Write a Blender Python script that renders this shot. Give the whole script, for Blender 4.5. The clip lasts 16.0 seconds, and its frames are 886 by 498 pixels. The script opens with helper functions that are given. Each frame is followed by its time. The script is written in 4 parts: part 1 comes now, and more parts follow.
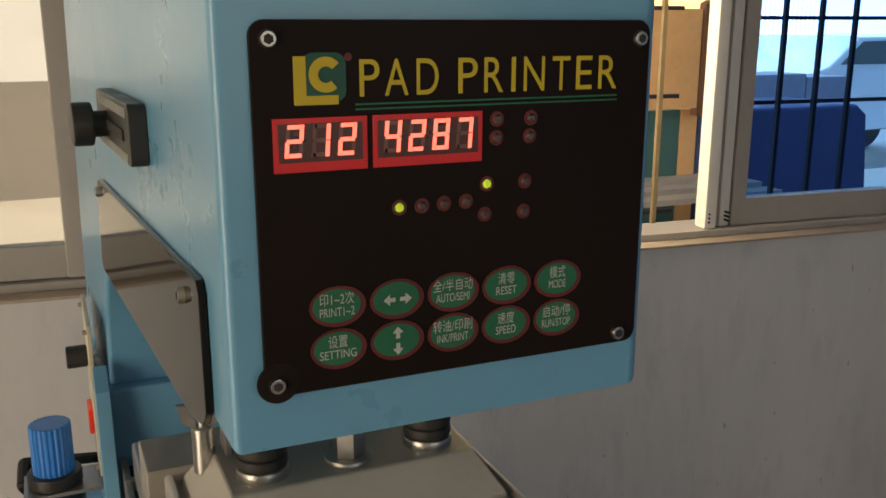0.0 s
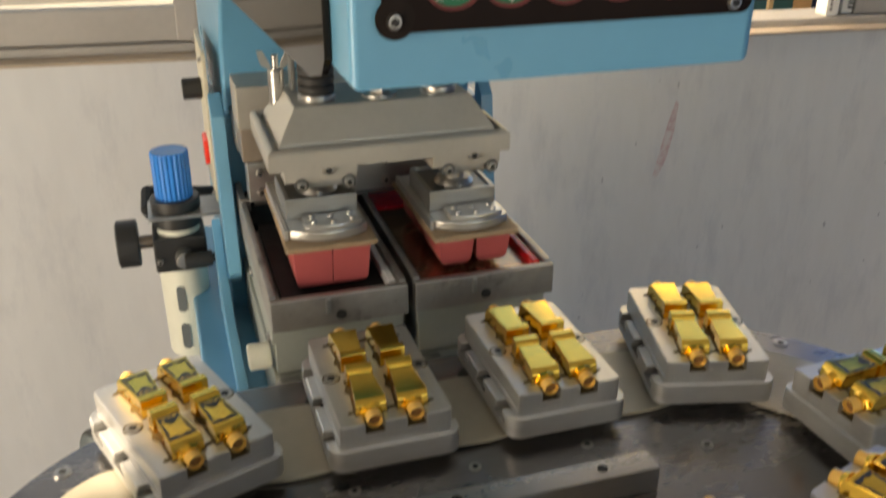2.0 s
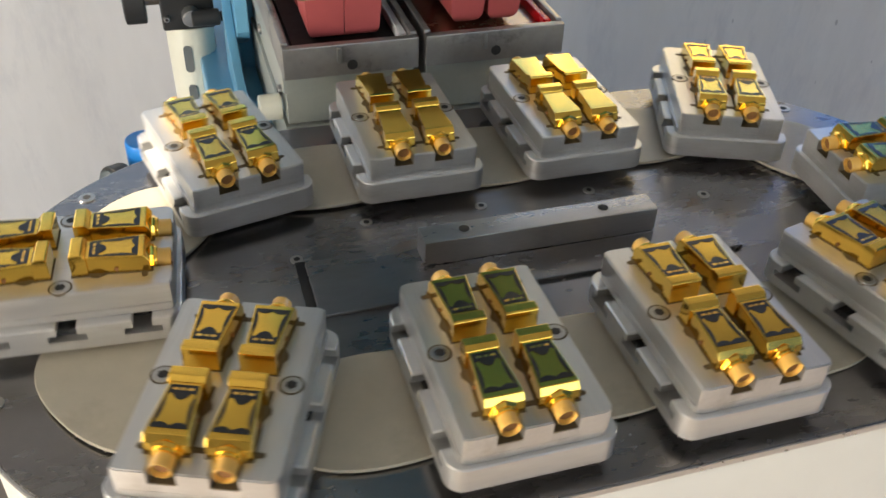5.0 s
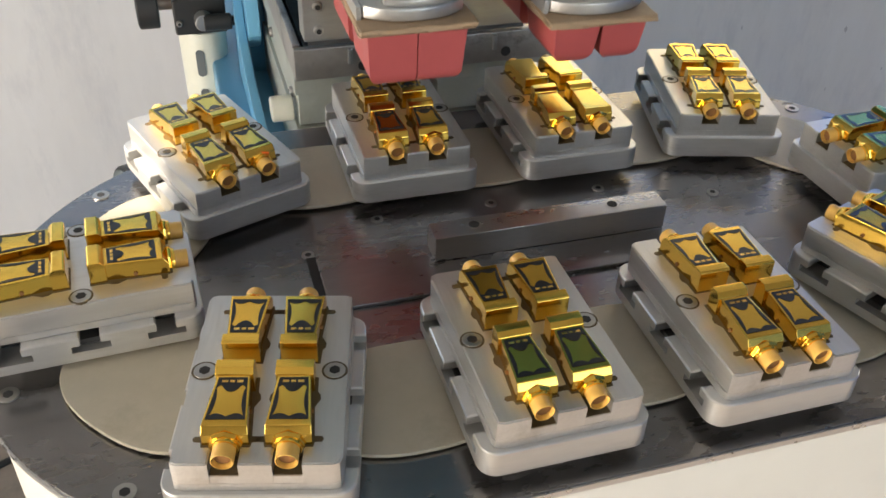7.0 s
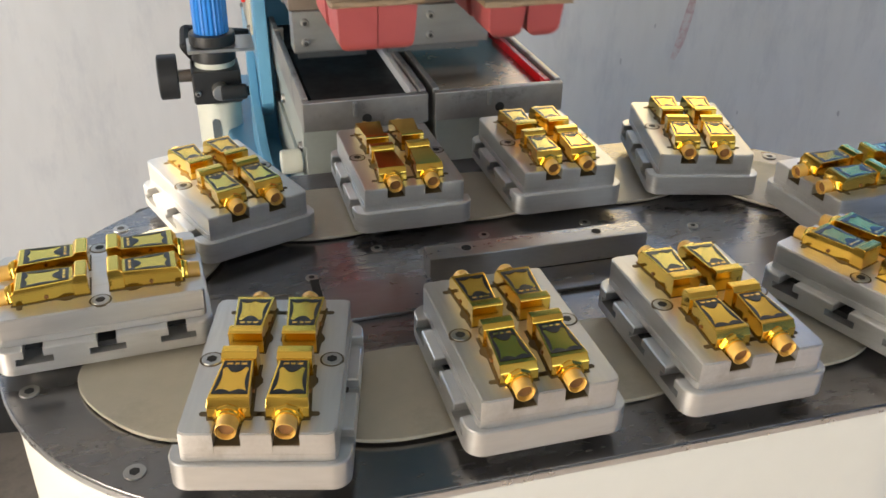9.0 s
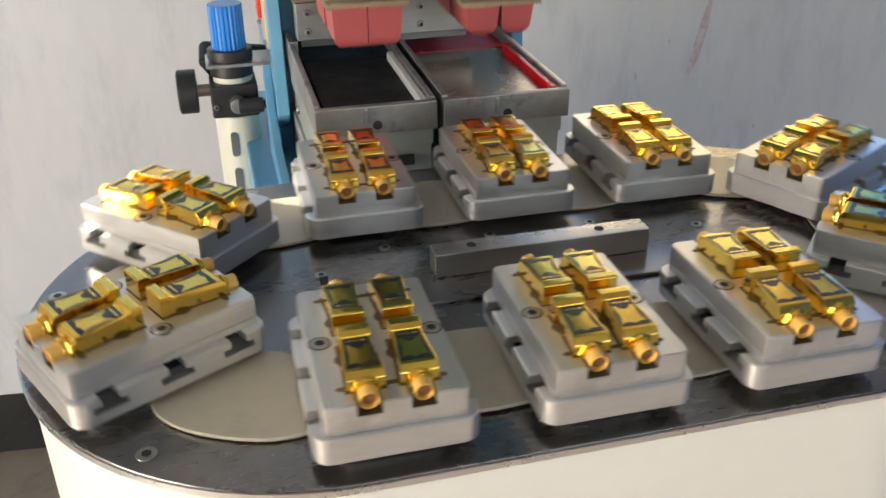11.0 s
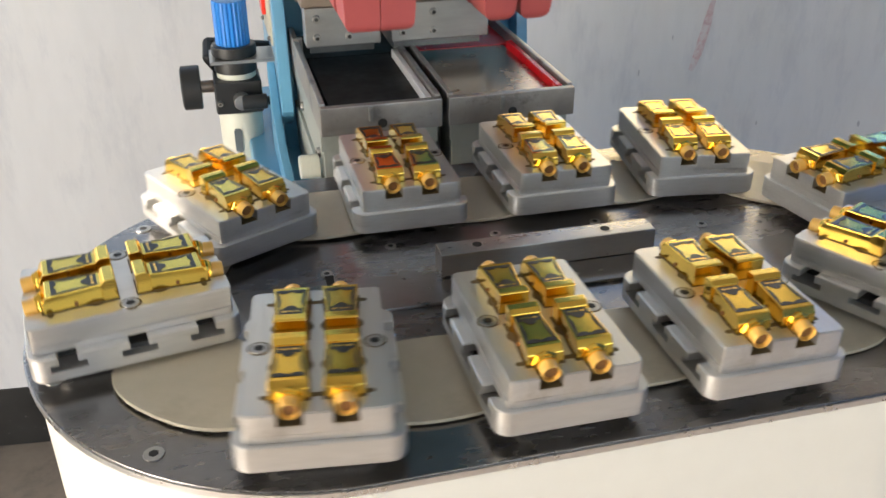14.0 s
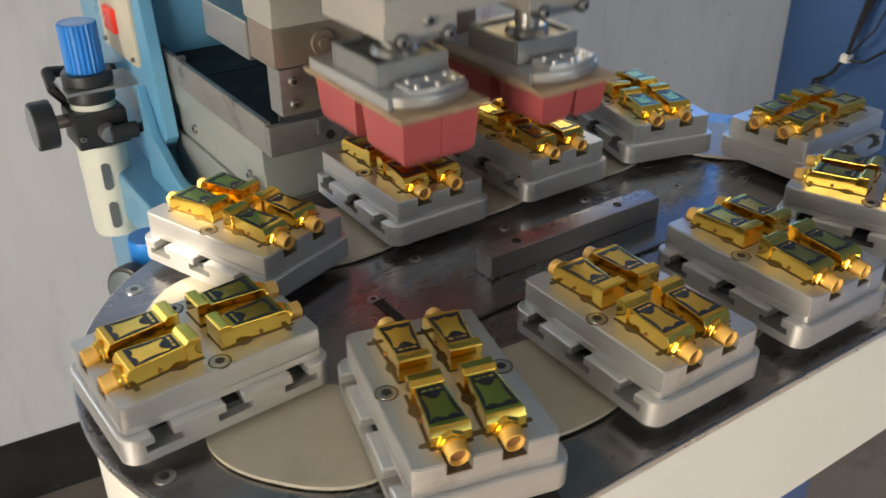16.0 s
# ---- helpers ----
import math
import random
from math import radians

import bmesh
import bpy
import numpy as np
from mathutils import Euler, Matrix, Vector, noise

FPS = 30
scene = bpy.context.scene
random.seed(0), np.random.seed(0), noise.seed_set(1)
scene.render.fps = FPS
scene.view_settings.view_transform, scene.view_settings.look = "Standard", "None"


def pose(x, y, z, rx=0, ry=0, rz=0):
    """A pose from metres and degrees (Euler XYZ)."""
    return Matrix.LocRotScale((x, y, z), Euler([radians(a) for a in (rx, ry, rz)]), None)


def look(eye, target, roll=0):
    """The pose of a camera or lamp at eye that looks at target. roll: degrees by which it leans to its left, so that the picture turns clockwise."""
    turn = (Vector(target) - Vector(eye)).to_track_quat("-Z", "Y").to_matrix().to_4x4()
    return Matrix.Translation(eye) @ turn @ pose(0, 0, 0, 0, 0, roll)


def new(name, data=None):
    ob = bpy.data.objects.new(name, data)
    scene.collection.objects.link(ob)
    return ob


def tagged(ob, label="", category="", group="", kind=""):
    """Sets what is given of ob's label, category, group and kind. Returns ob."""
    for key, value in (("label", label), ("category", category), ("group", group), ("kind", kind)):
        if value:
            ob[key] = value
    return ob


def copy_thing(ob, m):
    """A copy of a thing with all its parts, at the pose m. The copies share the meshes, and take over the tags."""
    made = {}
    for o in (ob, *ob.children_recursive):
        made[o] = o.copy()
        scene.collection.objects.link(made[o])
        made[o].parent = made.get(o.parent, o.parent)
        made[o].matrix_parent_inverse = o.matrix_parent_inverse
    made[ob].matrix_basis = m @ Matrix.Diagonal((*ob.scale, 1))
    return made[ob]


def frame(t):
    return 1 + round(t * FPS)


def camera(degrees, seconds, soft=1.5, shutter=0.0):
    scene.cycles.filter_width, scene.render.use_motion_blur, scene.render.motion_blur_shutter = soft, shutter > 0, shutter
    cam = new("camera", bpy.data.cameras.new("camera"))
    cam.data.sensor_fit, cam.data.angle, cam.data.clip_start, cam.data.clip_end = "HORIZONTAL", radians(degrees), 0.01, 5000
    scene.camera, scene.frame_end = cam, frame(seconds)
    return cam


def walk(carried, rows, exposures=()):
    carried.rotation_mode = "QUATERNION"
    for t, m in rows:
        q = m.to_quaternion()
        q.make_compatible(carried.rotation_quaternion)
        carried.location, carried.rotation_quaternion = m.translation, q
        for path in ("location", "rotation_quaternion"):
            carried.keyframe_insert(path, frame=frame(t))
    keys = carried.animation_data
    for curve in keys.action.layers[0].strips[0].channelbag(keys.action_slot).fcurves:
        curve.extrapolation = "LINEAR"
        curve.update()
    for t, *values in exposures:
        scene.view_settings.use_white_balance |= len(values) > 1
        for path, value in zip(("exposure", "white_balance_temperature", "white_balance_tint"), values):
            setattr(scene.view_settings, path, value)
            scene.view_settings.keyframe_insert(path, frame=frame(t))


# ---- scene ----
# the camera: seconds, place in metres, yaw, pitch, roll in degrees
PATH = [
    (0.0, -0.0774, -0.3889, 1.5820, -23.77, -14.11, 0.08),
    (0.5, -0.0736, -0.3856, 1.5810, -23.47, -14.09, 0.05),
    (1.0, -0.0701, -0.3866, 1.5658, -22.89, -15.37, 0.15),
    (1.5, -0.0876, -0.4040, 1.5312, -20.23, -19.49, 0.24),
    (2.0, -0.0988, -0.4233, 1.5049, -17.56, -25.29, 0.22),
    (2.5, -0.1109, -0.4348, 1.4857, -16.95, -30.91, 0.29),
    (3.0, -0.1154, -0.4513, 1.4950, -17.10, -32.76, 0.44),
    (3.5, -0.1167, -0.4600, 1.4885, -17.79, -34.22, 1.35),
    (4.0, -0.1186, -0.4590, 1.4810, -18.50, -35.95, 2.58),
    (4.2, -0.1188, -0.4580, 1.4770, -18.45, -36.31, 2.70),
    (6.3, -0.1192, -0.4624, 1.4718, -17.46, -37.78, 1.56),
    (6.5, -0.1196, -0.4636, 1.4719, -17.45, -37.47, 1.66),
    (7.0, -0.1220, -0.4676, 1.4673, -17.33, -36.55, 1.88),
    (7.5, -0.1283, -0.4716, 1.4635, -17.52, -35.25, 2.09),
    (8.0, -0.1466, -0.4761, 1.4634, -18.38, -33.24, 2.25),
    (8.5, -0.1335, -0.5098, 1.4514, -17.25, -31.35, 1.67),
    (11.0, -0.1205, -0.5622, 1.4355, -14.37, -28.49, -0.25),
    (11.5, -0.1188, -0.5590, 1.4313, -14.36, -29.07, -0.13),
    (12.0, -0.1109, -0.5566, 1.4301, -14.30, -29.58, -0.18),
    (12.5, -0.1091, -0.5526, 1.4325, -14.35, -29.76, -0.01),
    (13.0, -0.1116, -0.5539, 1.4336, -14.29, -29.47, -0.10),
    (13.5, -0.1172, -0.5584, 1.4383, -14.37, -29.21, 0.04),
    (14.0, -0.1239, -0.5591, 1.4388, -14.35, -28.86, -0.05),
    (14.5, -0.1271, -0.5639, 1.4388, -14.53, -28.57, 0.12),
    (15.0, -0.1484, -0.5468, 1.4434, -17.48, -29.46, -0.77),
    (15.5, -0.2328, -0.4789, 1.4383, -26.75, -30.27, -0.69),
    (16.0, -0.3222, -0.4464, 1.4446, -34.22, -29.82, -0.45),
]
EXPOSURES = [(0.0, 0.66, 8500, 13), (1.0, 0.62, 8600, 13), (1.4, 0.7, 8600, 13), (1.7, 1.15, 8300, 12), (2.2, 1.5, 8000, 10), (3.5, 1.62, 7300, 10),
             (6.3, 1.76, 6800, 11), (11.0, 1.73, 6900, 11), (14.6, 1.9, 6800, 11), (15.3, 1.72, 6850, 10), (16.0, 1.44, 6950, 10)]
cam = camera(52.0, 16.0, soft=1.6, shutter=0.4)
walk(cam, [(t, pose(x, y, z, 90 + pitch, 0, yaw) @ pose(0, 0, 0, 0, 0, roll))
           for t, x, y, z, yaw, pitch, roll in PATH], EXPOSURES)

# ---- light: daylight from windows and an open door side, an added lamp on the sash, sun outside the rear window
world = bpy.data.worlds.new("sky")
scene.world = world
world.use_nodes = True
wn = world.node_tree
sky = wn.nodes.new("ShaderNodeTexSky")
sky.sky_type = "NISHITA"
sky.sun_disc = False
sky.sun_elevation = radians(26)
sky.sun_rotation = radians(267)
wn.links.new(sky.outputs[0], wn.nodes["Background"].inputs[0])
wn.nodes["Background"].inputs[1].default_value = 0.15

sun_data = bpy.data.lights.new("sun", "SUN")
sun_data.energy, sun_data.angle, sun_data.color = 5.0, radians(0.6), (1.0, 0.9, 0.76)
sun = new("sun", sun_data)
sun.matrix_world = look((-8.6, -0.5, 4.2), (0.0, 0.0, 0.0))


def window_lamp(name, eye, target, wide, high, watts, color):
    """An area lamp in an opening, for daylight or fill."""
    d = bpy.data.lights.new(name, "AREA")
    d.shape, d.size, d.size_y, d.energy, d.color = "RECTANGLE", wide, high, watts, color
    ob = new(name, d)
    ob.matrix_world = look(eye, target)
    return ob


window_lamp("daylight_side", (-2.36, -1.08, 1.1), (0.0, -0.3, 1.2), 1.2, 2.05, 22, (1.0, 0.96, 0.9))
window_lamp("daylight_front", (1.05, -3.26, 1.8), (0.95, 0.0, 1.3), 1.5, 1.35, 3.8, (0.8, 0.9, 1.0))
# Added fill in the rear opening, aimed along the wall to brighten sash and board.
window_lamp("sash_fill_lamp", (0.66, 1.2, 1.62), (1.3, 1.3, 1.2), 0.28, 0.7, 4.5, (1.0, 0.9, 0.72))

# ---- materials


def mat(name, color, rough=0.5, metal=0.0, vary=0.1, scale=30.0, bump=0.0, fine=180.0, coat=0.0, emit=None,
        spots=None, stretch=None, rough_vary=0.08, piece=0.0, ior=None):
    """A surface with two scales of variation in colour, gloss and relief. Object space, in metres."""
    m = bpy.data.materials.new(name)
    m.use_nodes = True
    nt = m.node_tree
    bsdf = nt.nodes["Principled BSDF"]
    bsdf.inputs["Metallic"].default_value = metal
    bsdf.inputs["Coat Weight"].default_value = coat
    if ior:
        bsdf.inputs["IOR"].default_value = ior
    tc = nt.nodes.new("ShaderNodeTexCoord")
    mp = nt.nodes.new("ShaderNodeMapping")
    mp.inputs["Scale"].default_value = stretch or (1, 1, 1)
    nt.links.new(tc.outputs["Object"], mp.inputs["Vector"])
    big = nt.nodes.new("ShaderNodeTexNoise")
    big.inputs["Scale"].default_value, big.inputs["Detail"].default_value = scale, 6
    small = nt.nodes.new("ShaderNodeTexNoise")
    small.inputs["Scale"].default_value, small.inputs["Detail"].default_value = fine, 3
    nt.links.new(mp.outputs[0], big.inputs["Vector"])
    nt.links.new(mp.outputs[0], small.inputs["Vector"])
    mix = nt.nodes.new("ShaderNodeMath")
    mix.operation = "MULTIPLY_ADD"
    nt.links.new(small.outputs[0], mix.inputs[0])
    mix.inputs[1].default_value = 0.4
    nt.links.new(big.outputs[0], mix.inputs[2])
    ramp = nt.nodes.new("ShaderNodeMapRange")
    ramp.inputs["From Min"].default_value, ramp.inputs["From Max"].default_value = 0.4, 1.0
    ramp.inputs["To Min"].default_value, ramp.inputs["To Max"].default_value = 1 - vary, 1 + vary
    nt.links.new(mix.outputs[0], ramp.inputs["Value"])
    hsv = nt.nodes.new("ShaderNodeHueSaturation")
    hsv.inputs["Color"].default_value = (*color, 1)
    nt.links.new(ramp.outputs[0], hsv.inputs["Value"])
    out = hsv.outputs[0]
    if piece:
        info = nt.nodes.new("ShaderNodeObjectInfo")
        pr = nt.nodes.new("ShaderNodeMapRange")
        pr.inputs["To Min"].default_value, pr.inputs["To Max"].default_value = 1 - piece, 1 + piece
        nt.links.new(info.outputs["Random"], pr.inputs["Value"])
        h2 = nt.nodes.new("ShaderNodeHueSaturation")
        nt.links.new(out, h2.inputs["Color"])
        nt.links.new(pr.outputs[0], h2.inputs["Value"])
        out = h2.outputs[0]
    if spots:
        dirt, s_scale, low, high = spots
        sp = nt.nodes.new("ShaderNodeTexNoise")
        sp.inputs["Scale"].default_value, sp.inputs["Detail"].default_value = s_scale, 8
        sp.inputs["Roughness"].default_value = 0.7
        nt.links.new(mp.outputs[0], sp.inputs["Vector"])
        sr = nt.nodes.new("ShaderNodeMapRange")
        sr.inputs["From Min"].default_value, sr.inputs["From Max"].default_value = low, high
        nt.links.new(sp.outputs[0], sr.inputs["Value"])
        mx = nt.nodes.new("ShaderNodeMix")
        mx.data_type = "RGBA"
        nt.links.new(sr.outputs[0], mx.inputs["Factor"])
        nt.links.new(out, mx.inputs["A"])
        mx.inputs["B"].default_value = (*dirt, 1)
        out = mx.outputs["Result"]
    nt.links.new(out, bsdf.inputs["Base Color"])
    rr = nt.nodes.new("ShaderNodeMapRange")
    rr.inputs["From Min"].default_value, rr.inputs["From Max"].default_value = 0.4, 1.0
    rr.inputs["To Min"].default_value = max(rough - rough_vary, 0.02)
    rr.inputs["To Max"].default_value = min(rough + rough_vary, 1.0)
    nt.links.new(mix.outputs[0], rr.inputs["Value"])
    nt.links.new(rr.outputs[0], bsdf.inputs["Roughness"])
    if bump:
        bp = nt.nodes.new("ShaderNodeBump")
        bp.inputs["Strength"].default_value, bp.inputs["Distance"].default_value = bump, 0.001
        nt.links.new(mix.outputs[0], bp.inputs["Height"])
        nt.links.new(bp.outputs[0], bsdf.inputs["Normal"])
    if emit:
        bsdf.inputs["Emission Color"].default_value = (*emit[0], 1)
        bsdf.inputs["Emission Strength"].default_value = emit[1]
    return m


M = {}
M["alu"] = mat("milled_aluminium", (0.66, 0.65, 0.63), 0.36, 0.86, 0.13, 30, 0.03, 420, stretch=(1, 0.12, 1), piece=0.05, rough_vary=0.1, spots=((0.46, 0.44, 0.4), 40, 0.5, 0.8))
M["alu_base"] = mat("cast_aluminium", (0.66, 0.655, 0.64), 0.38, 0.82, 0.12, 26, 0.03, 300, stretch=(0.2, 0.2, 1), piece=0.05, rough_vary=0.1, spots=((0.45, 0.43, 0.4), 45, 0.52, 0.8))
M["slot"] = mat("dark_slot_steel", (0.05, 0.05, 0.05), 0.6, 0.3, 0.2, 40)
M["table"] = mat("worn_steel_plate", (0.27, 0.262, 0.262), 0.27, 0.95, 0.14, 7, 0.008, 120, stretch=(0.6, 1.6, 1),
                 spots=((0.2, 0.19, 0.185), 6, 0.42, 0.85), rough_vary=0.1)
M["bar"] = mat("ground_steel_bar", (0.42, 0.41, 0.4), 0.3, 0.95, 0.14, 12, 0.015, 160, stretch=(1, 4, 4), rough_vary=0.08)
M["edge"] = mat("bright_steel_edge", (0.6, 0.6, 0.6), 0.3, 0.9, 0.1, 20)
M["nylon"] = mat("cream_nylon", (0.45, 0.41, 0.32), 0.34, 0.0, 0.1, 9, 0.02, 120, piece=0.04, coat=0.15, spots=((0.28, 0.25, 0.19), 12, 0.55, 0.85))
M["cream"] = mat("cream_enamel", (0.74, 0.72, 0.65), 0.4, 0.0, 0.04, 6, 0.04, 60, spots=((0.3, 0.26, 0.2), 60, 0.74, 0.8))
M["gold"] = mat("gold_chrome", (1.0, 0.63, 0.115), 0.14, 1.0, 0.04, 40, 0.012, 60, piece=0.05, rough_vary=0.04)
M["gold_field"] = mat("brushed_gold_print", (1.0, 0.6, 0.16), 0.24, 1.0, 0.03, 60, 0.01, 120, piece=0.12)
M["tube"] = mat("amber_plastic", (0.78, 0.46, 0.11), 0.35, 0.0, 0.08, 60, coat=0.2)
# Brown standing in for the shade inside bores and vent holes.
M["dark_in"] = mat("shaded_bore", (0.2, 0.085, 0.02), 0.7)
M["ink"] = mat("black_print", (0.012, 0.013, 0.016), 0.3, 0.0, 0.2, 60)
# Brown-black for the shade in the jigs' gaps, notches and screw recesses.
M["recess_shade"] = mat("pocket_shade", (0.12, 0.09, 0.05), 0.6, 0.4, 0.2, 40)
M["screw"] = mat("screw_steel", (0.46, 0.45, 0.43), 0.34, 1.0, 0.14, 80)
# Near-black for rivets, and for the shade in sockets, slots, bores and holes.
M["hole"] = mat("recess_rivet_black", (0.02, 0.02, 0.02), 0.7)
M["blue"] = mat("light_blue_enamel", (0.115, 0.33, 0.51), 0.32, 0.0, 0.06, 7, 0.0, 60, coat=0.12)
M["panel"] = mat("black_membrane", (0.013, 0.009, 0.0085), 0.4, 0.0, 0.15, 12)
M["cover"] = mat("black_acrylic", (0.012, 0.011, 0.01), 0.07, 0.0, 0.1, 12, rough_vary=0.02)
M["cover"].node_tree.nodes["Principled BSDF"].inputs["Specular IOR Level"].default_value = 0.17
M["worn"] = mat("worn_black", (0.018, 0.0135, 0.0125), 0.5, 0.0, 0.3, 60, ior=1.15)
M["yellow"] = mat("yellow_print", (0.5, 0.38, 0.02), 0.5)
M["green"] = mat("green_print", (0.0, 0.11, 0.055), 0.5)
M["green_dark"] = mat("dark_green_print", (0.0, 0.07, 0.05), 0.5)
M["red_ring"] = mat("red_print", (0.11, 0.012, 0.012), 0.5)
M["grey_text"] = mat("pale_print", (0.42, 0.44, 0.42), 0.5)
M["led_off"] = mat("unlit_lamp", (0.07, 0.05, 0.05), 0.3)
M["led_on"] = mat("lit_green_lamp", (0.3, 0.5, 0.05), 0.3, emit=((0.5, 0.7, 0.06), 0.3))
M["panel"].node_tree.nodes["Principled BSDF"].inputs["Specular IOR Level"].default_value = 0.06
M["seg_on"] = mat("lit_segment", (1, 0.3, 0.25), 0.4, emit=((1.0, 0.14, 0.11), 1.1))
M["seg_off"] = mat("unlit_segment", (0.16, 0.07, 0.065), 0.4)
M["seg_frame"] = mat("red_display_bezel", (0.3, 0.01, 0.012), 0.4, emit=((0.9, 0.015, 0.025), 0.09))
M["seg_back"] = mat("dark_display_filter", (0.06, 0.012, 0.012), 0.3)
M["black"] = mat("black_plastic", (0.018, 0.018, 0.018), 0.42, 0.0, 0.2, 30, 0.1)
M["knob_blue"] = mat("bright_blue_plastic", (0.01, 0.2, 0.62), 0.38, 0.0, 0.06, 30)
M["bowl"] = mat("ivory_plastic", (0.66, 0.66, 0.56), 0.36, 0.0, 0.05, 20)
M["glass_dark"] = mat("gauge_glass", (0.1, 0.12, 0.13), 0.06)
M["red"] = mat("red_switch", (0.75, 0.03, 0.015), 0.3, emit=((1.0, 0.05, 0.02), 0.09))
M["plate"] = mat("ivory_switch_plate", (0.6, 0.55, 0.42), 0.45, 0.0, 0.08, 30)
M["steel"] = mat("plain_steel", (0.38, 0.38, 0.37), 0.36, 0.85, 0.14, 22, 0.1, 200, stretch=(1, 1, 5))
M["steel_dark"] = mat("blackened_steel", (0.16, 0.16, 0.16), 0.35, 0.85, 0.3, 25, 0.1, 150)
M["tray"] = mat("inked_tray_steel", (0.36, 0.34, 0.32), 0.42, 0.7, 0.2, 20, 0.15, 150,
                spots=((0.04, 0.04, 0.04), 22, 0.55, 0.75))
M["ink_pool"] = mat("wet_black_ink", (0.009, 0.008, 0.008), 0.6, 0.0, 0.3, 25, 0.2, 120, rough_vary=0.15)
M["ink_pool"].node_tree.nodes["Principled BSDF"].inputs["Specular IOR Level"].default_value = 0.25
M["cliche"] = mat("steel_printing_plate", (0.42, 0.3, 0.2), 0.24, 0.9, 0.15, 20)
M["red_ink"] = mat("wet_red_ink", (0.62, 0.008, 0.015), 0.22, 0.0, 0.25, 30, 0.3, 120)
M["white_strip"] = mat("white_plastic_strip", (0.72, 0.73, 0.74), 0.4)
M["beam"] = mat("satin_beige_casting", (0.4, 0.38, 0.34), 0.42, 0.35, 0.1, 16, 0.1, 180, spots=((0.3, 0.28, 0.25), 20, 0.6, 0.85))
M["rubber"] = mat("black_rubber_sleeve", (0.015, 0.014, 0.014), 0.6, 0.0, 0.2, 40)
M["tan"] = mat("bronzed_steel", (0.34, 0.28, 0.23), 0.4, 0.7, 0.14, 18, 0.08, 150)
M["base_green"] = mat("pale_machined_block", (0.42, 0.44, 0.4), 0.42, 0.55, 0.1, 22, 0.1, 200,
                      spots=((0.2, 0.2, 0.18), 25, 0.62, 0.8))
M["pad"] = mat("pink_silicone", (0.42, 0.085, 0.085), 0.45, 0.0, 0.07, 30, 0.08, 150)
M["wood"] = mat("plywood", (0.38, 0.27, 0.17), 0.65, 0.0, 0.25, 40, 0.4, 200, stretch=(1, 1, 14), spots=((0.05, 0.035, 0.03), 40, 0.56, 0.7))
M["wall"] = mat("painted_plaster", (0.68, 0.67, 0.665), 0.66, 0.0, 0.08, 4.0, 0.3, 40,
                spots=((0.48, 0.48, 0.51), 11.0, 0.52, 0.86), stretch=(1, 1, 0.3))
# Unseen ceiling, greyed to cut the light it bounces down.
M["ceiling"] = mat("grey_plaster_ceiling", (0.42, 0.41, 0.39), 0.8, 0.0, 0.08, 2)
M["wall_red"] = mat("faded_red_smear", (0.56, 0.4, 0.41), 0.7, 0.0, 0.12, 60, spots=((0.62, 0.58, 0.58), 70, 0.45, 0.6))
M["mark"] = mat("dark_scuff", (0.46, 0.45, 0.46), 0.8)
M["skirting"] = mat("black_skirting_paint", (0.02, 0.019, 0.018), 0.5, 0.0, 0.4, 10, 0.3, 40,
                    spots=((0.3, 0.28, 0.25), 40, 0.66, 0.72))
M["floor"] = mat("grimy_concrete", (0.24, 0.2, 0.165), 0.65, 0.0, 0.22, 5, 0.4, 50, spots=((0.1, 0.085, 0.07), 6, 0.5, 0.75))
M["frame"] = mat("grey_window_frame", (0.42, 0.39, 0.36), 0.5, 0.1, 0.08, 10, 0.1, 80, spots=((0.28, 0.25, 0.22), 9, 0.6, 0.85))
M["sash"] = mat("white_sash", (0.78, 0.77, 0.73), 0.45, 0.0, 0.05, 12)
M["sill"] = mat("stained_sill", (0.46, 0.37, 0.28), 0.7, 0.0, 0.2, 8, 0.3, 60)
M["blue_wall"] = mat("deep_blue_paint", (0.035, 0.1, 0.26), 0.55, 0.0, 0.08, 4, 0.1, 60)
M["cable"] = mat("black_cable", (0.012, 0.012, 0.012), 0.5)
M["iron"] = mat("brass_coloured_bar", (0.3, 0.22, 0.12), 0.5, 0.4, 0.2, 30)
M["iron_dark"] = mat("dark_window_bar", (0.02, 0.022, 0.03), 0.5, 0.3, 0.2, 30)
M["yard"] = mat("pale_yard_concrete", (0.55, 0.54, 0.5), 0.85, 0.0, 0.1, 2)
M["orange_board"] = mat("orange_brown_board", (0.74, 0.43, 0.2), 0.7, 0.0, 0.16, 5, 0.2, 50)
M["teal"] = mat("teal_drum", (0.035, 0.13, 0.13), 0.5, 0.0, 0.1, 6)
M["shed"] = mat("white_ribbed_sheet", (0.85, 0.85, 0.84), 0.6, 0.0, 0.05, 4)
# These two glow in place of strong daylight on far surfaces outdoors.
M["distance"] = mat("glowing_distance", (0.9, 0.9, 0.88), 0.9, emit=((1.0, 0.97, 0.92), 2.3))
M["far_wall"] = mat("glowing_far_wall", (0.8, 0.8, 0.78), 0.9, 0.0, 0.1, 3, emit=((0.95, 0.97, 1.0), 0.28))
M["pale_box"] = mat("pale_lilac_crate", (0.46, 0.44, 0.5), 0.6)
M["navy"] = mat("navy_cloth", (0.035, 0.06, 0.17), 0.6, 0.0, 0.2, 8, 0.2, 40)
M["brown_board"] = mat("dark_brown_board", (0.16, 0.07, 0.035), 0.6, 0.0, 0.2, 12)
M["drip"] = mat("dried_purple_ink", (0.09, 0.03, 0.08), 0.5)
M["car"] = mat("white_car_paint", (0.75, 0.76, 0.78), 0.2, 0.0, 0.03, 4, coat=0.6)


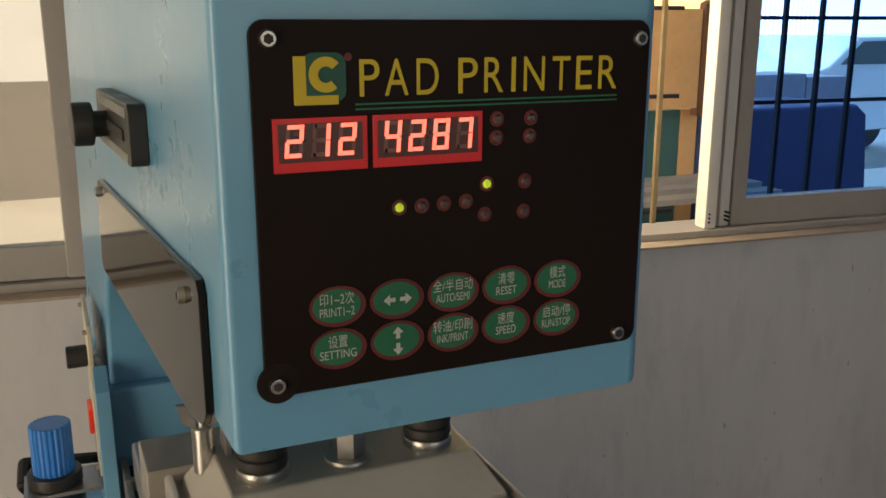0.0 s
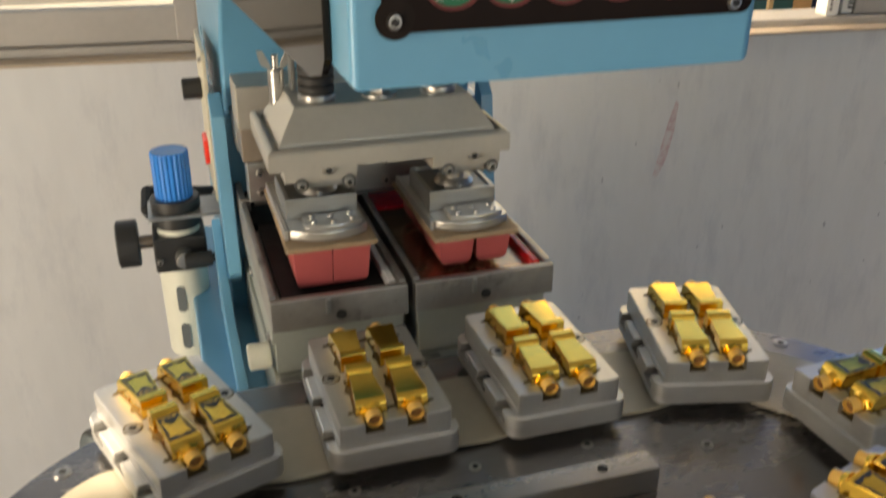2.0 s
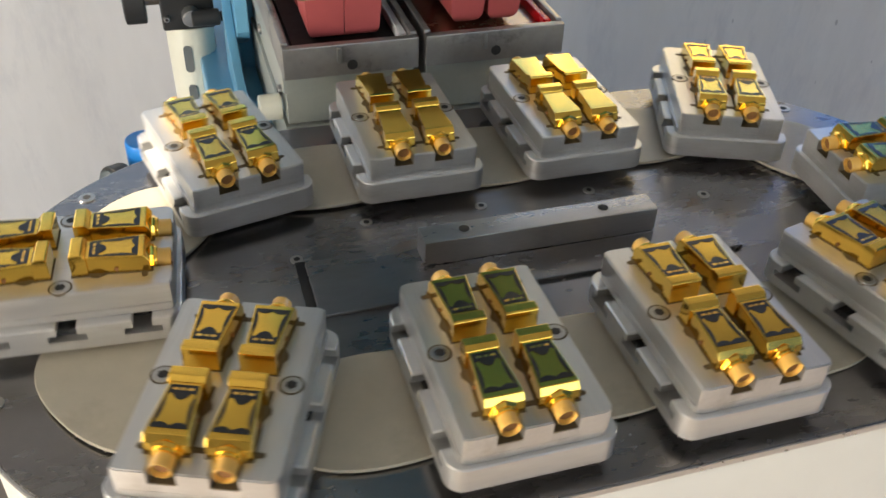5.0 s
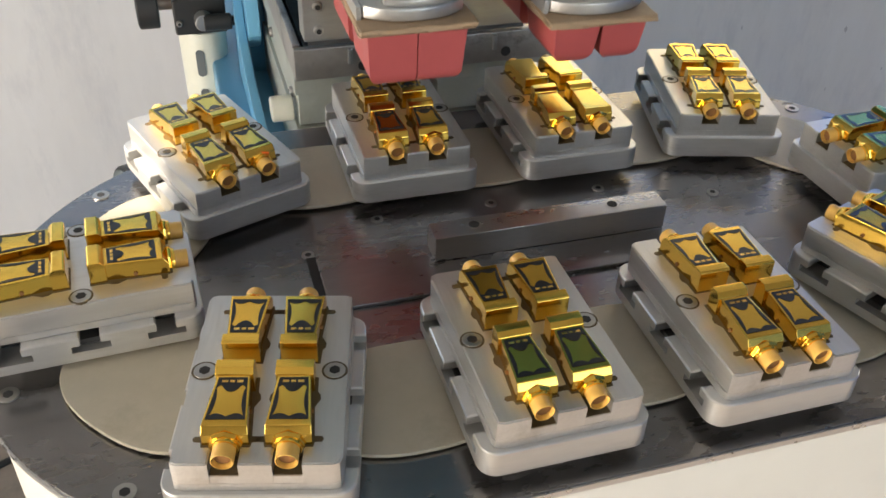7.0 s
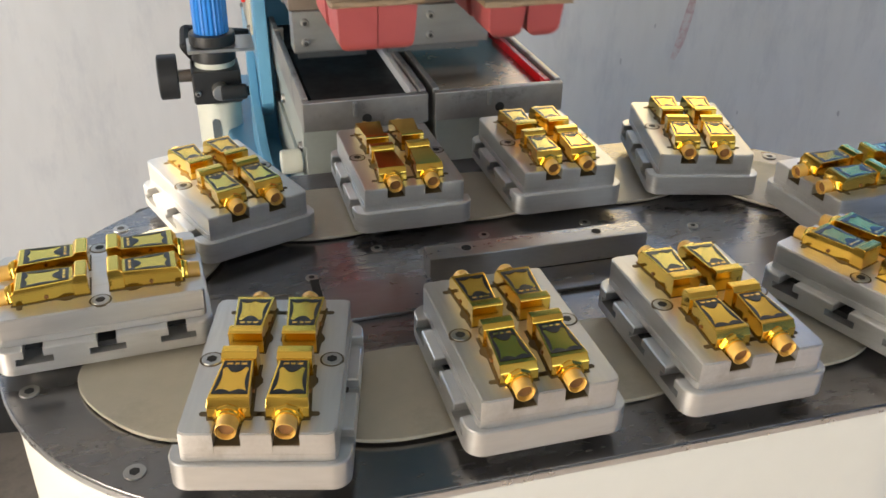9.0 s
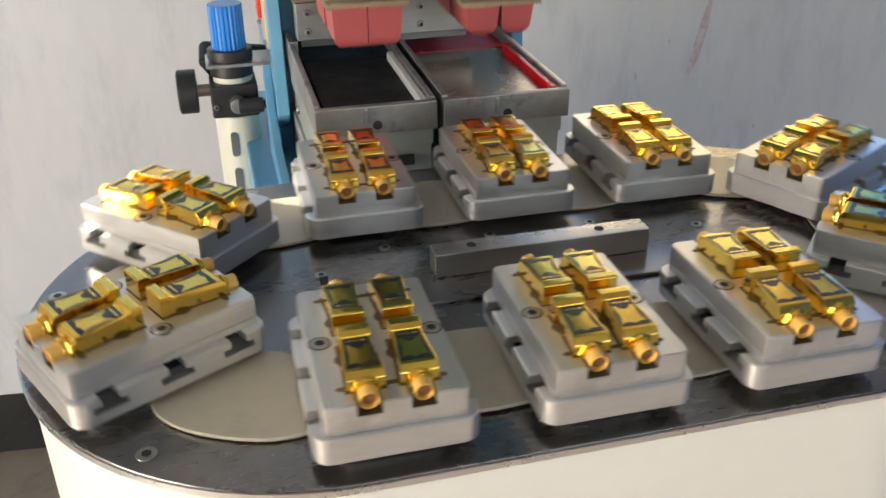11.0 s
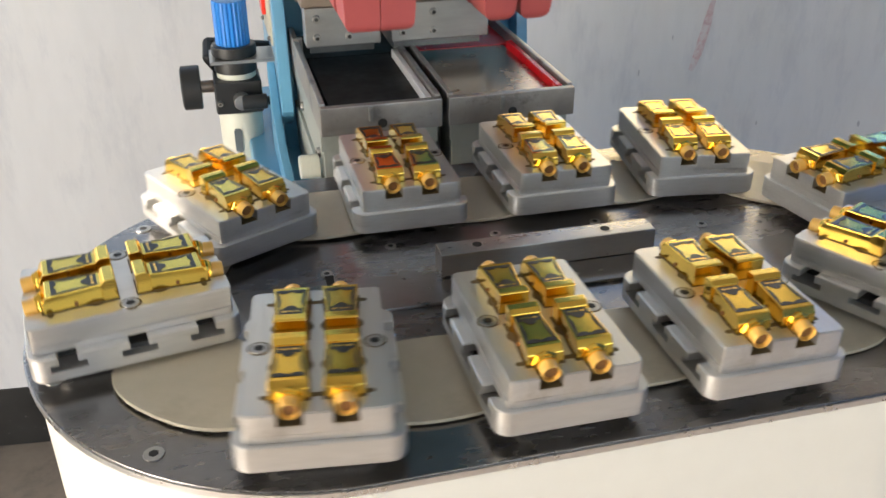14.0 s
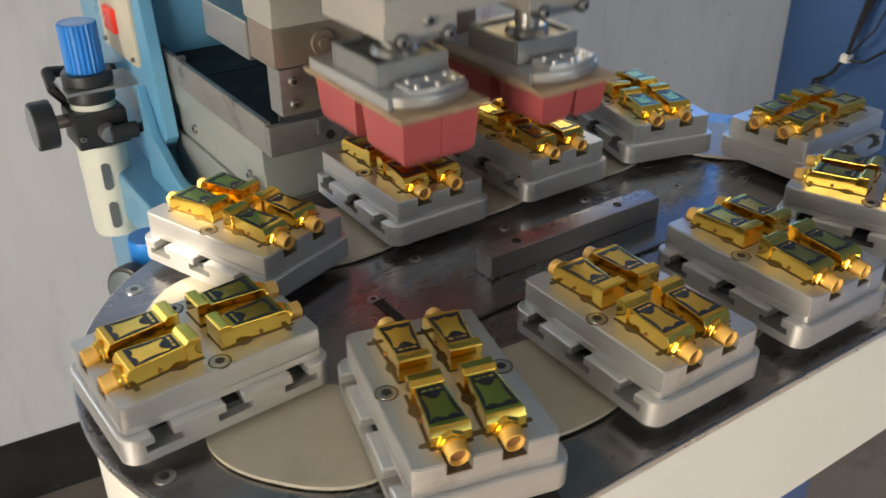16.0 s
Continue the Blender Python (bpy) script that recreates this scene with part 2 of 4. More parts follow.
def glass(name, color):
    m = bpy.data.materials.new(name)
    m.use_nodes = True
    nt = m.node_tree
    nt.nodes.remove(nt.nodes["Principled BSDF"])
    tr = nt.nodes.new("ShaderNodeBsdfTransparent")
    tr.inputs[0].default_value = (*color, 1)
    gl = nt.nodes.new("ShaderNodeBsdfGlossy")
    gl.inputs["Roughness"].default_value = 0.05
    lw = nt.nodes.new("ShaderNodeLayerWeight")
    lw.inputs["Blend"].default_value = 0.12
    fr = nt.nodes.new("ShaderNodeMath")
    fr.operation = "MULTIPLY"
    fr.inputs[1].default_value = 0.25
    nt.links.new(lw.outputs["Facing"], fr.inputs[0])
    mx = nt.nodes.new("ShaderNodeMixShader")
    nt.links.new(fr.outputs[0], mx.inputs[0])
    nt.links.new(tr.outputs[0], mx.inputs[1])
    nt.links.new(gl.outputs[0], mx.inputs[2])
    nt.links.new(mx.outputs[0], nt.nodes["Material Output"].inputs[0])
    return m


M["blue_glass"] = glass("blue_tinted_glass", (0.4, 0.67, 1.0))
M["clear_glass"] = glass("dusty_glass", (0.84, 0.83, 0.8))

# ---- building tools. Lengths in the code below are decimetres over a datum 0.3 m above the floor.
BASE = 0.30
UNIT = Matrix.Translation((0, 0, BASE)) @ Matrix.Scale(0.1, 4)


def box(bm, x0, x1, y0, y1, z0, z1, bevel=0.0, seg=2):
    vs = bmesh.ops.create_cube(bm, size=1.0)["verts"]
    for v in vs:
        v.co = Vector(((x0 + x1) / 2 + v.co.x * (x1 - x0), (y0 + y1) / 2 + v.co.y * (y1 - y0),
                       (z0 + z1) / 2 + v.co.z * (z1 - z0)))
    if bevel:
        es = list({e for v in vs for e in v.link_edges})
        bmesh.ops.bevel(bm, geom=es, offset=bevel, segments=seg, affect="EDGES", profile=0.5)
    return bm


def cyl(bm, a, b, r, r2=None, n=20, bevel=0.0):
    """A round bar from a to b."""
    a, b = Vector(a), Vector(b)
    m = Matrix.Translation((a + b) / 2) @ (b - a).to_track_quat("Z", "Y").to_matrix().to_4x4()
    ret = bmesh.ops.create_cone(bm, cap_ends=True, segments=n, radius1=r, radius2=r if r2 is None else r2,
                                depth=(b - a).length, matrix=m)
    if bevel:
        es = [e for e in {e for v in ret["verts"] for e in v.link_edges} if max(len(f.verts) for f in e.link_faces) > 4]
        bmesh.ops.bevel(bm, geom=es, offset=bevel, segments=2, affect="EDGES", profile=0.5)
    return bm


def prism(bm, outline, axis, lo, hi, bevel=0.0):
    """An outline in the two other axes, drawn out along axis from lo to hi."""
    def at(u, v, w):
        return {"x": (w, u, v), "y": (u, w, v), "z": (u, v, w)}[axis]
    a = [bm.verts.new(at(u, v, lo)) for u, v in outline]
    b = [bm.verts.new(at(u, v, hi)) for u, v in outline]
    n = len(outline)
    fs = [bm.faces.new(a), bm.faces.new(b)] + [bm.faces.new((a[i], a[(i + 1) % n], b[(i + 1) % n], b[i])) for i in range(n)]
    bmesh.ops.recalc_face_normals(bm, faces=fs)
    if bevel:
        es = [e for e in bm.edges if e.verts[0] in a and e.verts[1] in a or e.verts[0] in b and e.verts[1] in b]
        bmesh.ops.bevel(bm, geom=es, offset=bevel, segments=2, affect="EDGES", profile=0.5)
    return bm


def rounded(x0, x1, y0, y1, r, n=6):
    pts = []
    for cx, cy, a0 in ((x1 - r, y1 - r, 0), (x0 + r, y1 - r, 90), (x0 + r, y0 + r, 180), (x1 - r, y0 + r, 270)):
        pts += [(cx + r * math.cos(radians(a0 + 90 * i / n)), cy + r * math.sin(radians(a0 + 90 * i / n))) for i in range(n + 1)]
    return pts


def finish(name, bm, material, matrix, smooth=True):
    bm.transform(matrix)
    me = bpy.data.meshes.new(name)
    bm.to_mesh(me)
    bm.free()
    if smooth:
        me.polygons.foreach_set("use_smooth", [True] * len(me.polygons))
        me.set_sharp_from_angle(angle=radians(35))
    me.materials.append(material)
    return me


def part(name, bm, material, parent, label="", local=False):
    """One mesh under a thing or a part. Outlines are in the place's decimetres, or in the thing's own where local."""
    me = finish(name, bm, material, Matrix.Scale(0.1, 4) if local else
                (WORLD[parent.name].inverted() @ UNIT))
    ob = new(name, me)
    ob.parent = parent
    if 12 < len(me.polygons) < 2000:
        ob.modifiers.new("even_normals", "WEIGHTED_NORMAL").keep_sharp = True
    WORLD[ob.name] = WORLD.get(parent.name, Matrix()) if not local else Matrix()
    if label:
        ob["label"] = label
    return ob


WORLD = {}


def thing(name, x, y, z, label, category, group=""):
    ob = new(name)
    ob.empty_display_size = 0.02
    ob.matrix_world = UNIT @ Matrix.Translation((x, y, z)) @ Matrix.Scale(10, 4)
    WORLD[ob.name] = ob.matrix_world.copy()
    return tagged(ob, label, category, group)


def structure(name, bm, material, label, category):
    ob = new(name, finish(name, bm, material, UNIT))
    WORLD[ob.name] = Matrix()
    return tagged(ob, label, category, kind="structure")


def B():
    return bmesh.new()


def text_mesh(name, body, size, material, parent, x, y, z, label="", wide=None, depth=0.002, align="CENTER"):
    """Letters on a face towards -y; x, z of the middle of the baseline, size the capitals' height, wide the full width."""
    cu = bpy.data.curves.new(name, "FONT")
    cu.body, cu.size, cu.extrude, cu.align_x = body, 1.0, 0.0, align
    tmp = bpy.data.objects.new(name, cu)
    scene.collection.objects.link(tmp)
    dg = bpy.context.evaluated_depsgraph_get()
    me = bpy.data.meshes.new_from_object(tmp.evaluated_get(dg))
    bpy.data.objects.remove(tmp)
    bm = B()
    bm.from_mesh(me)
    bpy.data.meshes.remove(me)
    xs = [v.co.x for v in bm.verts]
    if not xs:
        bm.free()
        return None
    tall = 0.69
    sx = (wide / (max(xs) - min(xs))) if wide else size / tall
    mid = (max(xs) + min(xs)) / 2
    for v in bm.verts:
        v.co = Vector((x + (v.co.x - mid) * sx, y, z + v.co.y * size / tall))
    return part(name, bm, material, parent, label)

# ---- the room
WALL = Matrix.Translation((0, 12.3, 0)) @ Matrix.Rotation(-math.atan(0.1), 4, "Z")


def wall_boxes(*boxes, bevel=0.0):
    bm = B()
    for b in boxes:
        box(bm, *b, bevel)
    bm.transform(WALL)
    return bm


def build_room():
    bm = B()
    box(bm, -26, 20, -35, 14.4, -3.6, -3.0)
    structure("floor", bm, M["floor"], "grimy brown-grey concrete workshop floor", "floor")
    bm = B()
    box(bm, -26, 20, -35, 16, 23, 24)
    structure("ceiling", bm, M["ceiling"], "plain grey plastered ceiling, out of view", "ceiling")
    structure("wall_north", wall_boxes((-26, 20, 0, 2.2, -3, 8.2), (-26, 20, 0, 2.2, 18.5, 23.5), (-26, -22, 0, 2.2, 8.2, 18.5)),
              M["wall"], "scuffed grey-white plaster wall below a long window", "wall")
    structure("window_sill", wall_boxes((-22, 18.2, -0.12, 1.5, 8.2, 8.26), bevel=0.02), M["sill"],
              "stained brown window sill with chipped paint", "sill")
    structure("baseboard", wall_boxes((-26, 20, -0.05, -0.004, -2.99, -1.4)), M["skirting"],
              "black painted skirting with flaking specks", "baseboard")
    bm = B()
    box(bm, 18.3, 20, -35, 11, -3, 23)
    structure("wall_east", bm, M["blue_wall"], "deep blue painted side wall", "wall")
    bm = B()
    # Unseen wall; its openings keep the sun to a patch on the rear left jig.
    for y0, y1, z0, z1 in ((-35, 14.6, 22, 23), (-35, -17, -3, 22), (-17, -4.6, 18.7, 22), (-4.6, -0.5, -3, 22),
                           (-0.5, 0.7, 20.65, 22), (-0.5, 0.7, -3, 16.6), (0.7, 14.6, -3, 22)):
        box(bm, -26, -24, y0, y1, z0, z1)
    structure("wall_west", bm, M["wall"], "unseen off-white plaster wall, its doorway and small opening cut to shape the sunlight", "wall")
    bm = B()
    for x0, x1, z0, z1 in ((-26, -5, -3, 23), (-5, 18.3, -3, 8), (-5, 18.3, 22, 23)):
        box(bm, x0, x1, -35, -33, z0, z1)
    structure("wall_south", bm, M["wall"], "off-white plaster wall with a wide window opening", "wall")


def build_rear_window():
    win = thing("window_1", 8, 12, 8.2, "long grey-framed sliding window over the sill", "window")
    win["kind"] = "structure"
    # outer frame and sashes, pane by pane along the wall
    part("frame_rail", wall_boxes((-22, 18.2, 0.3, 1.3, 8.26, 8.42), bevel=0.03), M["frame"], win)
    for u0, u1 in ((-9.5, -0.3), (12.72, 18.2)):
        part("sash_rail", wall_boxes((u0 + 0.36, u1 - 0.02, 0.45, 0.8, 8.43, 9.04), bevel=0.04), M["frame"], win)
    part("sash_stile", wall_boxes((-0.66, -0.28, 0.4, 0.85, 8.43, 18.5), bevel=0.04), M["frame"], win)
    part("sash_stile", wall_boxes((-9.5, -9.15, 0.4, 0.85, 8.43, 18.5), bevel=0.04), M["frame"], win)
    part("sash_stile", wall_boxes((12.2, 12.5, 0.35, 0.75, 8.43, 18.5), bevel=0.04), M["sash"], win, "sunlit white sash edge")
    part("sash_stile", wall_boxes((12.66, 12.92, 0.5, 0.9, 8.43, 18.5), bevel=0.04), M["sash"], win, "sunlit white sash edge")
    part("sash_stile", wall_boxes((12.94, 13.3, 0.46, 0.84, 8.43, 18.5), bevel=0.03), M["frame"], win)
    part("groove", wall_boxes((12.5, 12.66, 0.62, 0.8, 8.43, 18.5)), M["sill"], win)
    for k in range(3):
        for u in (12.3, 12.8):
            bm = B()
            cyl(bm, (u, 0.33, 8.58 + 0.09 * k), (u, 0.5, 8.58 + 0.09 * k), 0.025, n=10)
            bm.transform(WALL)
            part("rivet", bm, M["hole"], win)
    for u0, u1, m, lab in ((-9.14, -0.67, "clear_glass", "dusty clear pane"), (13.3, 18.2, "blue_glass", "blue tinted pane")):
        pane = part("pane", wall_boxes((u0, u1, 0.6, 0.64, 9.02, 18.5)), M[m], win, lab)
        pane.visible_shadow = False
    # grille outside
    grille = thing("window_grille", 8, 14, 8.4, "rusty steel window grille outside the opening", "grille")
    for u in (9.2, 10.75, 11.62, 13.68, 14.75, 15.75, 16.7):
        part("bar", wall_boxes((u, u + 0.1, 1.55, 1.65, 8.2, 18.5)), M["iron" if u < 12.5 else "iron_dark"], grille)
    for z in (8.55, 11.15, 13.05, 15.2):
        part("crossbar", wall_boxes((2, 12.2, 1.66, 1.74, z, z + 0.09)), M["iron_dark"], grille)
        part("crossbar", wall_boxes((13.3, 18.2, 1.66, 1.74, z - 0.2, z - 0.11)), M["iron_dark"], grille)
    latch = thing("window_latch", 10.9, 12, 9.3, "small white metal catch on a grille bar", "latch")
    bm = wall_boxes((10.72, 10.95, 1.4, 1.55, 9.32, 9.5), (10.72, 10.8, 1.4, 1.55, 9.2, 9.4), bevel=0.02)
    part("catch", bm, M["sash"], latch)


def build_outside():
    structure("yard", box(B(), -120, 160, 15, 400, -4.2, -3.4), M["yard"], "pale sunlit concrete yard outside", "ground")
    rail = thing("slatted_bench", 11, 17, -3.4, "weathered slatted bench outside the window", "bench")
    for k in range(5):
        part("slat", box(B(), 2, 18, 15.2 + 0.8 * k, 15.8 + 0.8 * k, 8.1 + 0.1 * k, 8.25 + 0.1 * k), M["frame"], rail)
    for x in (3, 17):
        part("leg", box(B(), x, x + 0.5, 15.2, 19, -3.4, 8.1), M["frame"], rail)
    board = thing("orange_board", 15.5, 17.5, -3.4, "orange-brown plywood board leaning on a cabinet outside", "board")
    part("panel", box(B(), 12.4, 16.3, 17.0, 17.2, 10.42, 13.15, 0.03), M["orange_board"], board)
    part("post", prism(B(), [(16.32, 10.2), (16.66, 10.2), (16.78, 12.2), (16.6, 13.4), (16.4, 13.3)], "y", 17.0, 17.3, 0.02), M["brown_board"], board)
    cab = thing("teal_cabinet", 15, 18, -3.4, "row of teal, orange and dark cabinets outside", "cabinet")
    for x0, x1, m in ((11.5, 16.05, "teal"), (16.07, 16.68, "orange_board"), (16.7, 18.4, "navy")):
        part("door", box(B(), x0, x1, 17.4, 19.4, -3.4, 10.36, 0.04), M[m], cab)
    low = thing("yellow_wall", 36, 40, -3.4, "yellow plaster wall outside, glowing as if sunlit", "wall")
    # Emission stands in for the sunlight on this wall.
    part("body", box(B(), 20, 38.6, 40, 42, -3.4, 30), mat("glowing_yellow_plaster", (0.85, 0.66, 0.32), 0.8, 0.0, 0.1, 3, emit=((1.0, 0.76, 0.36), 0.9)), low)
    table = thing("covered_table", 24, 22, -3.4, "table under a navy blue cloth outside the window", "table")
    bm = prism(B(), [(19.0, -3.4), (28.0, -3.4), (26.4, 9.6), (25.9, 9.95), (19.0, 10.0)], "y", 20, 24, 0.15)
    part("cloth", bm, M["navy"], table)
    crate = thing("pale_crate", 29, 27, 9.0, "pale lilac crate standing behind the covered table", "crate")
    part("body", box(B(), 24, 29.4, 26, 28, -3.4, 10.65, 0.05), M["pale_box"], crate)
    part("lid", box(B(), 29.42, 31.7, 26, 28, -3.4, 10.5, 0.05), M["pale_box"], crate)
    shed = thing("white_shed", 90, 88, -3.4, "white ribbed sheet-metal shed across the yard, its sheets glowing", "shed")
    # The sheets glow to look sunlit.
    for k in range(14):
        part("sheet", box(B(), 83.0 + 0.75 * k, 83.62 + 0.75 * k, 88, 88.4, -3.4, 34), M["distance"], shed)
    part("wall", box(B(), 82.8, 93.6, 88.42, 89, -3.4, 34), M["shed"], shed)
    # Added glowing sheet behind the shed, for overexposed distance.
    structure("backdrop", box(B(), 60, 260, 130, 131, -3.4, 60), M["distance"], "glowing backdrop in place of the bright distance", "backdrop")
    hall = thing("white_hall", -10, 88, -3.4, "long off-white hall across the yard, its wall faintly glowing", "building")
    # The hall's wall glows a little in place of daylight.
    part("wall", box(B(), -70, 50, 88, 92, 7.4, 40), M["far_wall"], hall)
    part("plinth", box(B(), -70, 50, 87.9, 92, -3.4, 7.38), M["frame"], hall)
    part("roof", box(B(), -72, 52, 84, 96, 40, 42), M["frame"], hall)
    car = thing("white_car", 84, 76, -3.4, "white parked car across the yard", "car")
    prof = [(72, 1.0), (72, 6.6), (77, 8.2), (81, 11.2), (94, 11.4), (100, 7.6), (104, 6.4), (104, 1.0)]
    part("body", prism(B(), prof, "y", 70, 86, 0.4), M["car"], car)
    part("windows", prism(B(), [(78.4, 8.3), (81.4, 10.7), (93.6, 10.9), (98.4, 8.2)], "y", 69.9, 86.1), M["glass_dark"], car)
    for x in (77, 98.5):
        for y in (70.2, 84):
            bm = B()
            cyl(bm, (x, y - 0.4, -0.4), (x, y + 1.6, -0.4), 3.0, n=24)
            part("wheel", bm, M["black"], car)


def build_wall_marks():
    smear = thing("red_smear", 8.86, 11.4, 6.3, "faded red paint smear on the wall", "stain")
    bm = B()
    prism(bm, [(8.6, 5.35), (8.7, 5.3), (8.86, 5.7), (8.97, 6.3), (9.0, 6.85), (8.94, 6.95), (8.84, 6.6), (8.72, 6.0)], "y", 0, 0.004)
    bm.transform(Matrix.Translation((0, 0, 0)) @ Matrix.Translation((0, 12.29, 0)) @ Matrix.Rotation(-math.atan(0.1), 4, "Z"))
    part("paint", bm, M["wall_red"], smear)
    rng = random.Random(4)
    marks = thing("wall_scuffs", 12, 11, 4, "small dark scuffs and knocks on the plaster", "stain")
    bm = B()
    spots = [(12.88, 3.86, 0.05, 0.09)] + [(rng.uniform(3, 17.5), rng.uniform(1.5, 7.6), rng.uniform(0.012, 0.03), rng.uniform(0.02, 0.12))
                                          for _ in range(30)]
    for u, z, w, h in spots:
        n = 7
        prism(bm, [(u + w * math.cos(6.283 * i / n) * rng.uniform(0.6, 1), z + h * math.sin(6.283 * i / n) * rng.uniform(0.6, 1))
                   for i in range(n)], "y", -0.008, -0.004)
    bm.transform(WALL)
    part("scuff", bm, M["mark"], marks)["kind"] = "stuff"


def tube(bm, points, r, n=8):
    pts = [Vector(p) for p in points]
    for a, b in zip(pts, pts[1:]):
        cyl(bm, a, b, r, n=n)
        bmesh.ops.create_icosphere(bm, subdivisions=1, radius=r, matrix=Matrix.Translation(b))


def build_cables():
    cab = thing("hanging_cables", 18, 9, 4, "black cables hanging on the blue wall with a white clip", "cable")
    bm = B()
    for k in range(3):
        tube(bm, [(18.2, 7.6 + 0.12 * k, 9.0), (18.15, 7.98 + 0.1 * k, 5.8), (18.1, 8.2 + 0.05 * k, 4.9), (18.05, 8.4, 4.05 + 0.03 * k),
                  (18.1, 8.7, 3.62 - 0.05 * k), (18.1, 9.0 + 0.1 * k, 3.25), (18.15, 9.3 + 0.15 * k, 1.4), (18.1, 9.6, -2.9)], 0.035)
    tube(bm, [(18.05, 8.37, 4.0), (18.1, 7.9, 4.05), (18.1, 7.43, 4.45), (18.1, 6.6, 5.6), (18.15, 6.0, 9.0)], 0.035)
    tube(bm, [(18.05, 8.37, 4.08), (18.1, 7.8, 4.9), (18.15, 7.2, 7.0)], 0.03)
    part("cable", bm, M["cable"], cab)
    part("clip", box(B(), 17.95, 18.2, 8.27, 8.5, 3.93, 4.15, 0.03), M["sash"], cab)
    floor_cable = thing("floor_cable", -6, 6, -3, "black cable lying on the floor", "cable")
    bm = B()
    tube(bm, [(-12, 9.0, -2.94), (-9, 8.7, -2.94), (-7, 8.9, -2.94), (-5.4, 9.6, -2.94), (-4, 11, -2.94)], 0.07)
    part("cable", bm, M["cable"], floor_cable)


build_room()
build_rear_window()
build_outside()
build_wall_marks()
build_cables()

# ---- the oval conveyor
XL, XR, YC, RJ, RC, PITCH, COUNT = -0.69, 2.53, -0.05, 1.27, 1.0, 1.27, 10
STRAIGHT = (COUNT * PITCH - 2 * math.pi * RC) / 2
XR = XL + STRAIGHT
TOP = 8.0


def stadium(r, n=40):
    pts = [(XR + r * math.cos(radians(-90 + 180 * i / n)), YC + r * math.sin(radians(-90 + 180 * i / n))) for i in range(n + 1)]
    return pts + [(XL + r * math.cos(radians(90 + 180 * i / n)), YC + r * math.sin(radians(90 + 180 * i / n))) for i in range(n + 1)]


def socket_screw(parent, x, y, z, r, label=""):
    bm = B()
    cyl(bm, (x, y, z - 0.02), (x, y, z + 0.008), r, n=20, bevel=0.004)
    s = part("screw", bm, M["screw"], parent, label)
    bm = B()
    cyl(bm, (x, y, z), (x, y, z + 0.0095), r * 0.5, n=6)
    part("socket", bm, M["hole"], s)


def build_table():
    t = thing("conveyor_table", 0.9, -0.05, -3, "oval steel-topped conveyor table with a cream enamel skirt", "table")
    part("top_plate", prism(B(), stadium(1.98), "z", TOP - 0.07, TOP, 0.012), M["table"], t, "worn scratched steel top plate")
    rim = prism(B(), stadium(1.99), "z", TOP - 0.055, TOP - 0.015)
    part("rim", rim, M["edge"], t, "bright bevelled steel rim")
    part("skirt", prism(B(), stadium(1.945), "z", 6.85, TOP - 0.072), M["cream"], t, "glossy cream enamel skirt")
    part("base", prism(B(), stadium(1.3), "z", -3, 6.848), M["blue_wall"], t, "dark blue base cabinet")
    # cover plate in the middle of the top, with its guide bar
    part("cover_plate", box(B(), -0.6, 2.35, -0.42, 0.2, TOP + 0.001, TOP + 0.03, 0.008), M["table"], t)
    slot = part("slot", box(B(), -0.66, -0.6, -0.34, 0.16, TOP + 0.001, TOP + 0.012), M["hole"], t)
    bar = part("guide_bar", box(B(), 0.15, 1.82, -0.115, 0.075, TOP + 0.031, TOP + 0.22, 0.012), M["bar"], t, "ground steel guide bar")
    for x in (0.443, 1.443):
        bm = B()
        cyl(bm, (x, -0.02, TOP + 0.2), (x, -0.02, TOP + 0.223), 0.05, n=20)
        r = part("bore", bm, M["screw"], bar)
        bm = B()
        cyl(bm, (x, -0.02, TOP + 0.2), (x, -0.02, TOP + 0.226), 0.036, n=20)
        part("bore_shade", bm, M["hole"], bar)
    for x, y in ((-0.639, 0.2), (2.419, 0.24), (-0.1, 0.5), (0.75, 0.5), (1.6, 0.5)):
        socket_screw(t, x, y, TOP + 0.002, 0.045)
    for k in range(5):
        a = radians(101.1 + 32.7 * k)
        for cx, s in ((XL, 1), (XR, -1)):
            socket_screw(t, cx + s * 1.845 * math.cos(a), YC + 1.845 * math.sin(a), TOP + 0.002, 0.06)
    return t


def carrier_pose(s):
    """Where the middle of a jig stands, s decimetres along the chain from the left end of the front straight, and its turn."""
    s %= COUNT * PITCH
    half = math.pi * RC
    if s < STRAIGHT:
        return XL + s, YC - RJ, 0.0
    if s < STRAIGHT + half:
        a = (s - STRAIGHT) / RC
        return XR + RJ * math.sin(a), YC - RJ * math.cos(a), a
    if s < 2 * STRAIGHT + half:
        return XR - (s - STRAIGHT - half), YC + RJ, math.pi
    a = (s - 2 * STRAIGHT - half) / RC
    slack = min(1.0, a / 0.25, (math.pi - a) / 0.25) * (0.05 - 0.012 * (math.pi - a))  # the chain swings out round the end
    return XL - RJ * math.sin(a) - slack, YC + RJ * math.cos(a), math.pi + a


def index_shift(t):
    """How far the chain has gone: one pitch in each stroke."""
    total = 0.0
    for t0 in (1.0, 4.2, 7.4, 10.6, 13.8):
        p = min(max((t - t0 - 0.02) / 0.97, 0.0), 1.0)
        total += 0.5 - 0.5 * math.cos(math.pi * p)
    return total * PITCH


def index_times():
    ts = [0.0]
    for t0 in (1.0, 4.2, 7.4, 10.6, 13.8):
        ts += [t0 + 0.02 + 0.97 * k / 10 for k in range(11)]
    return ts + [16.0]


START = 1.02 - 2 * PITCH  # a jig's place along the chain at the start


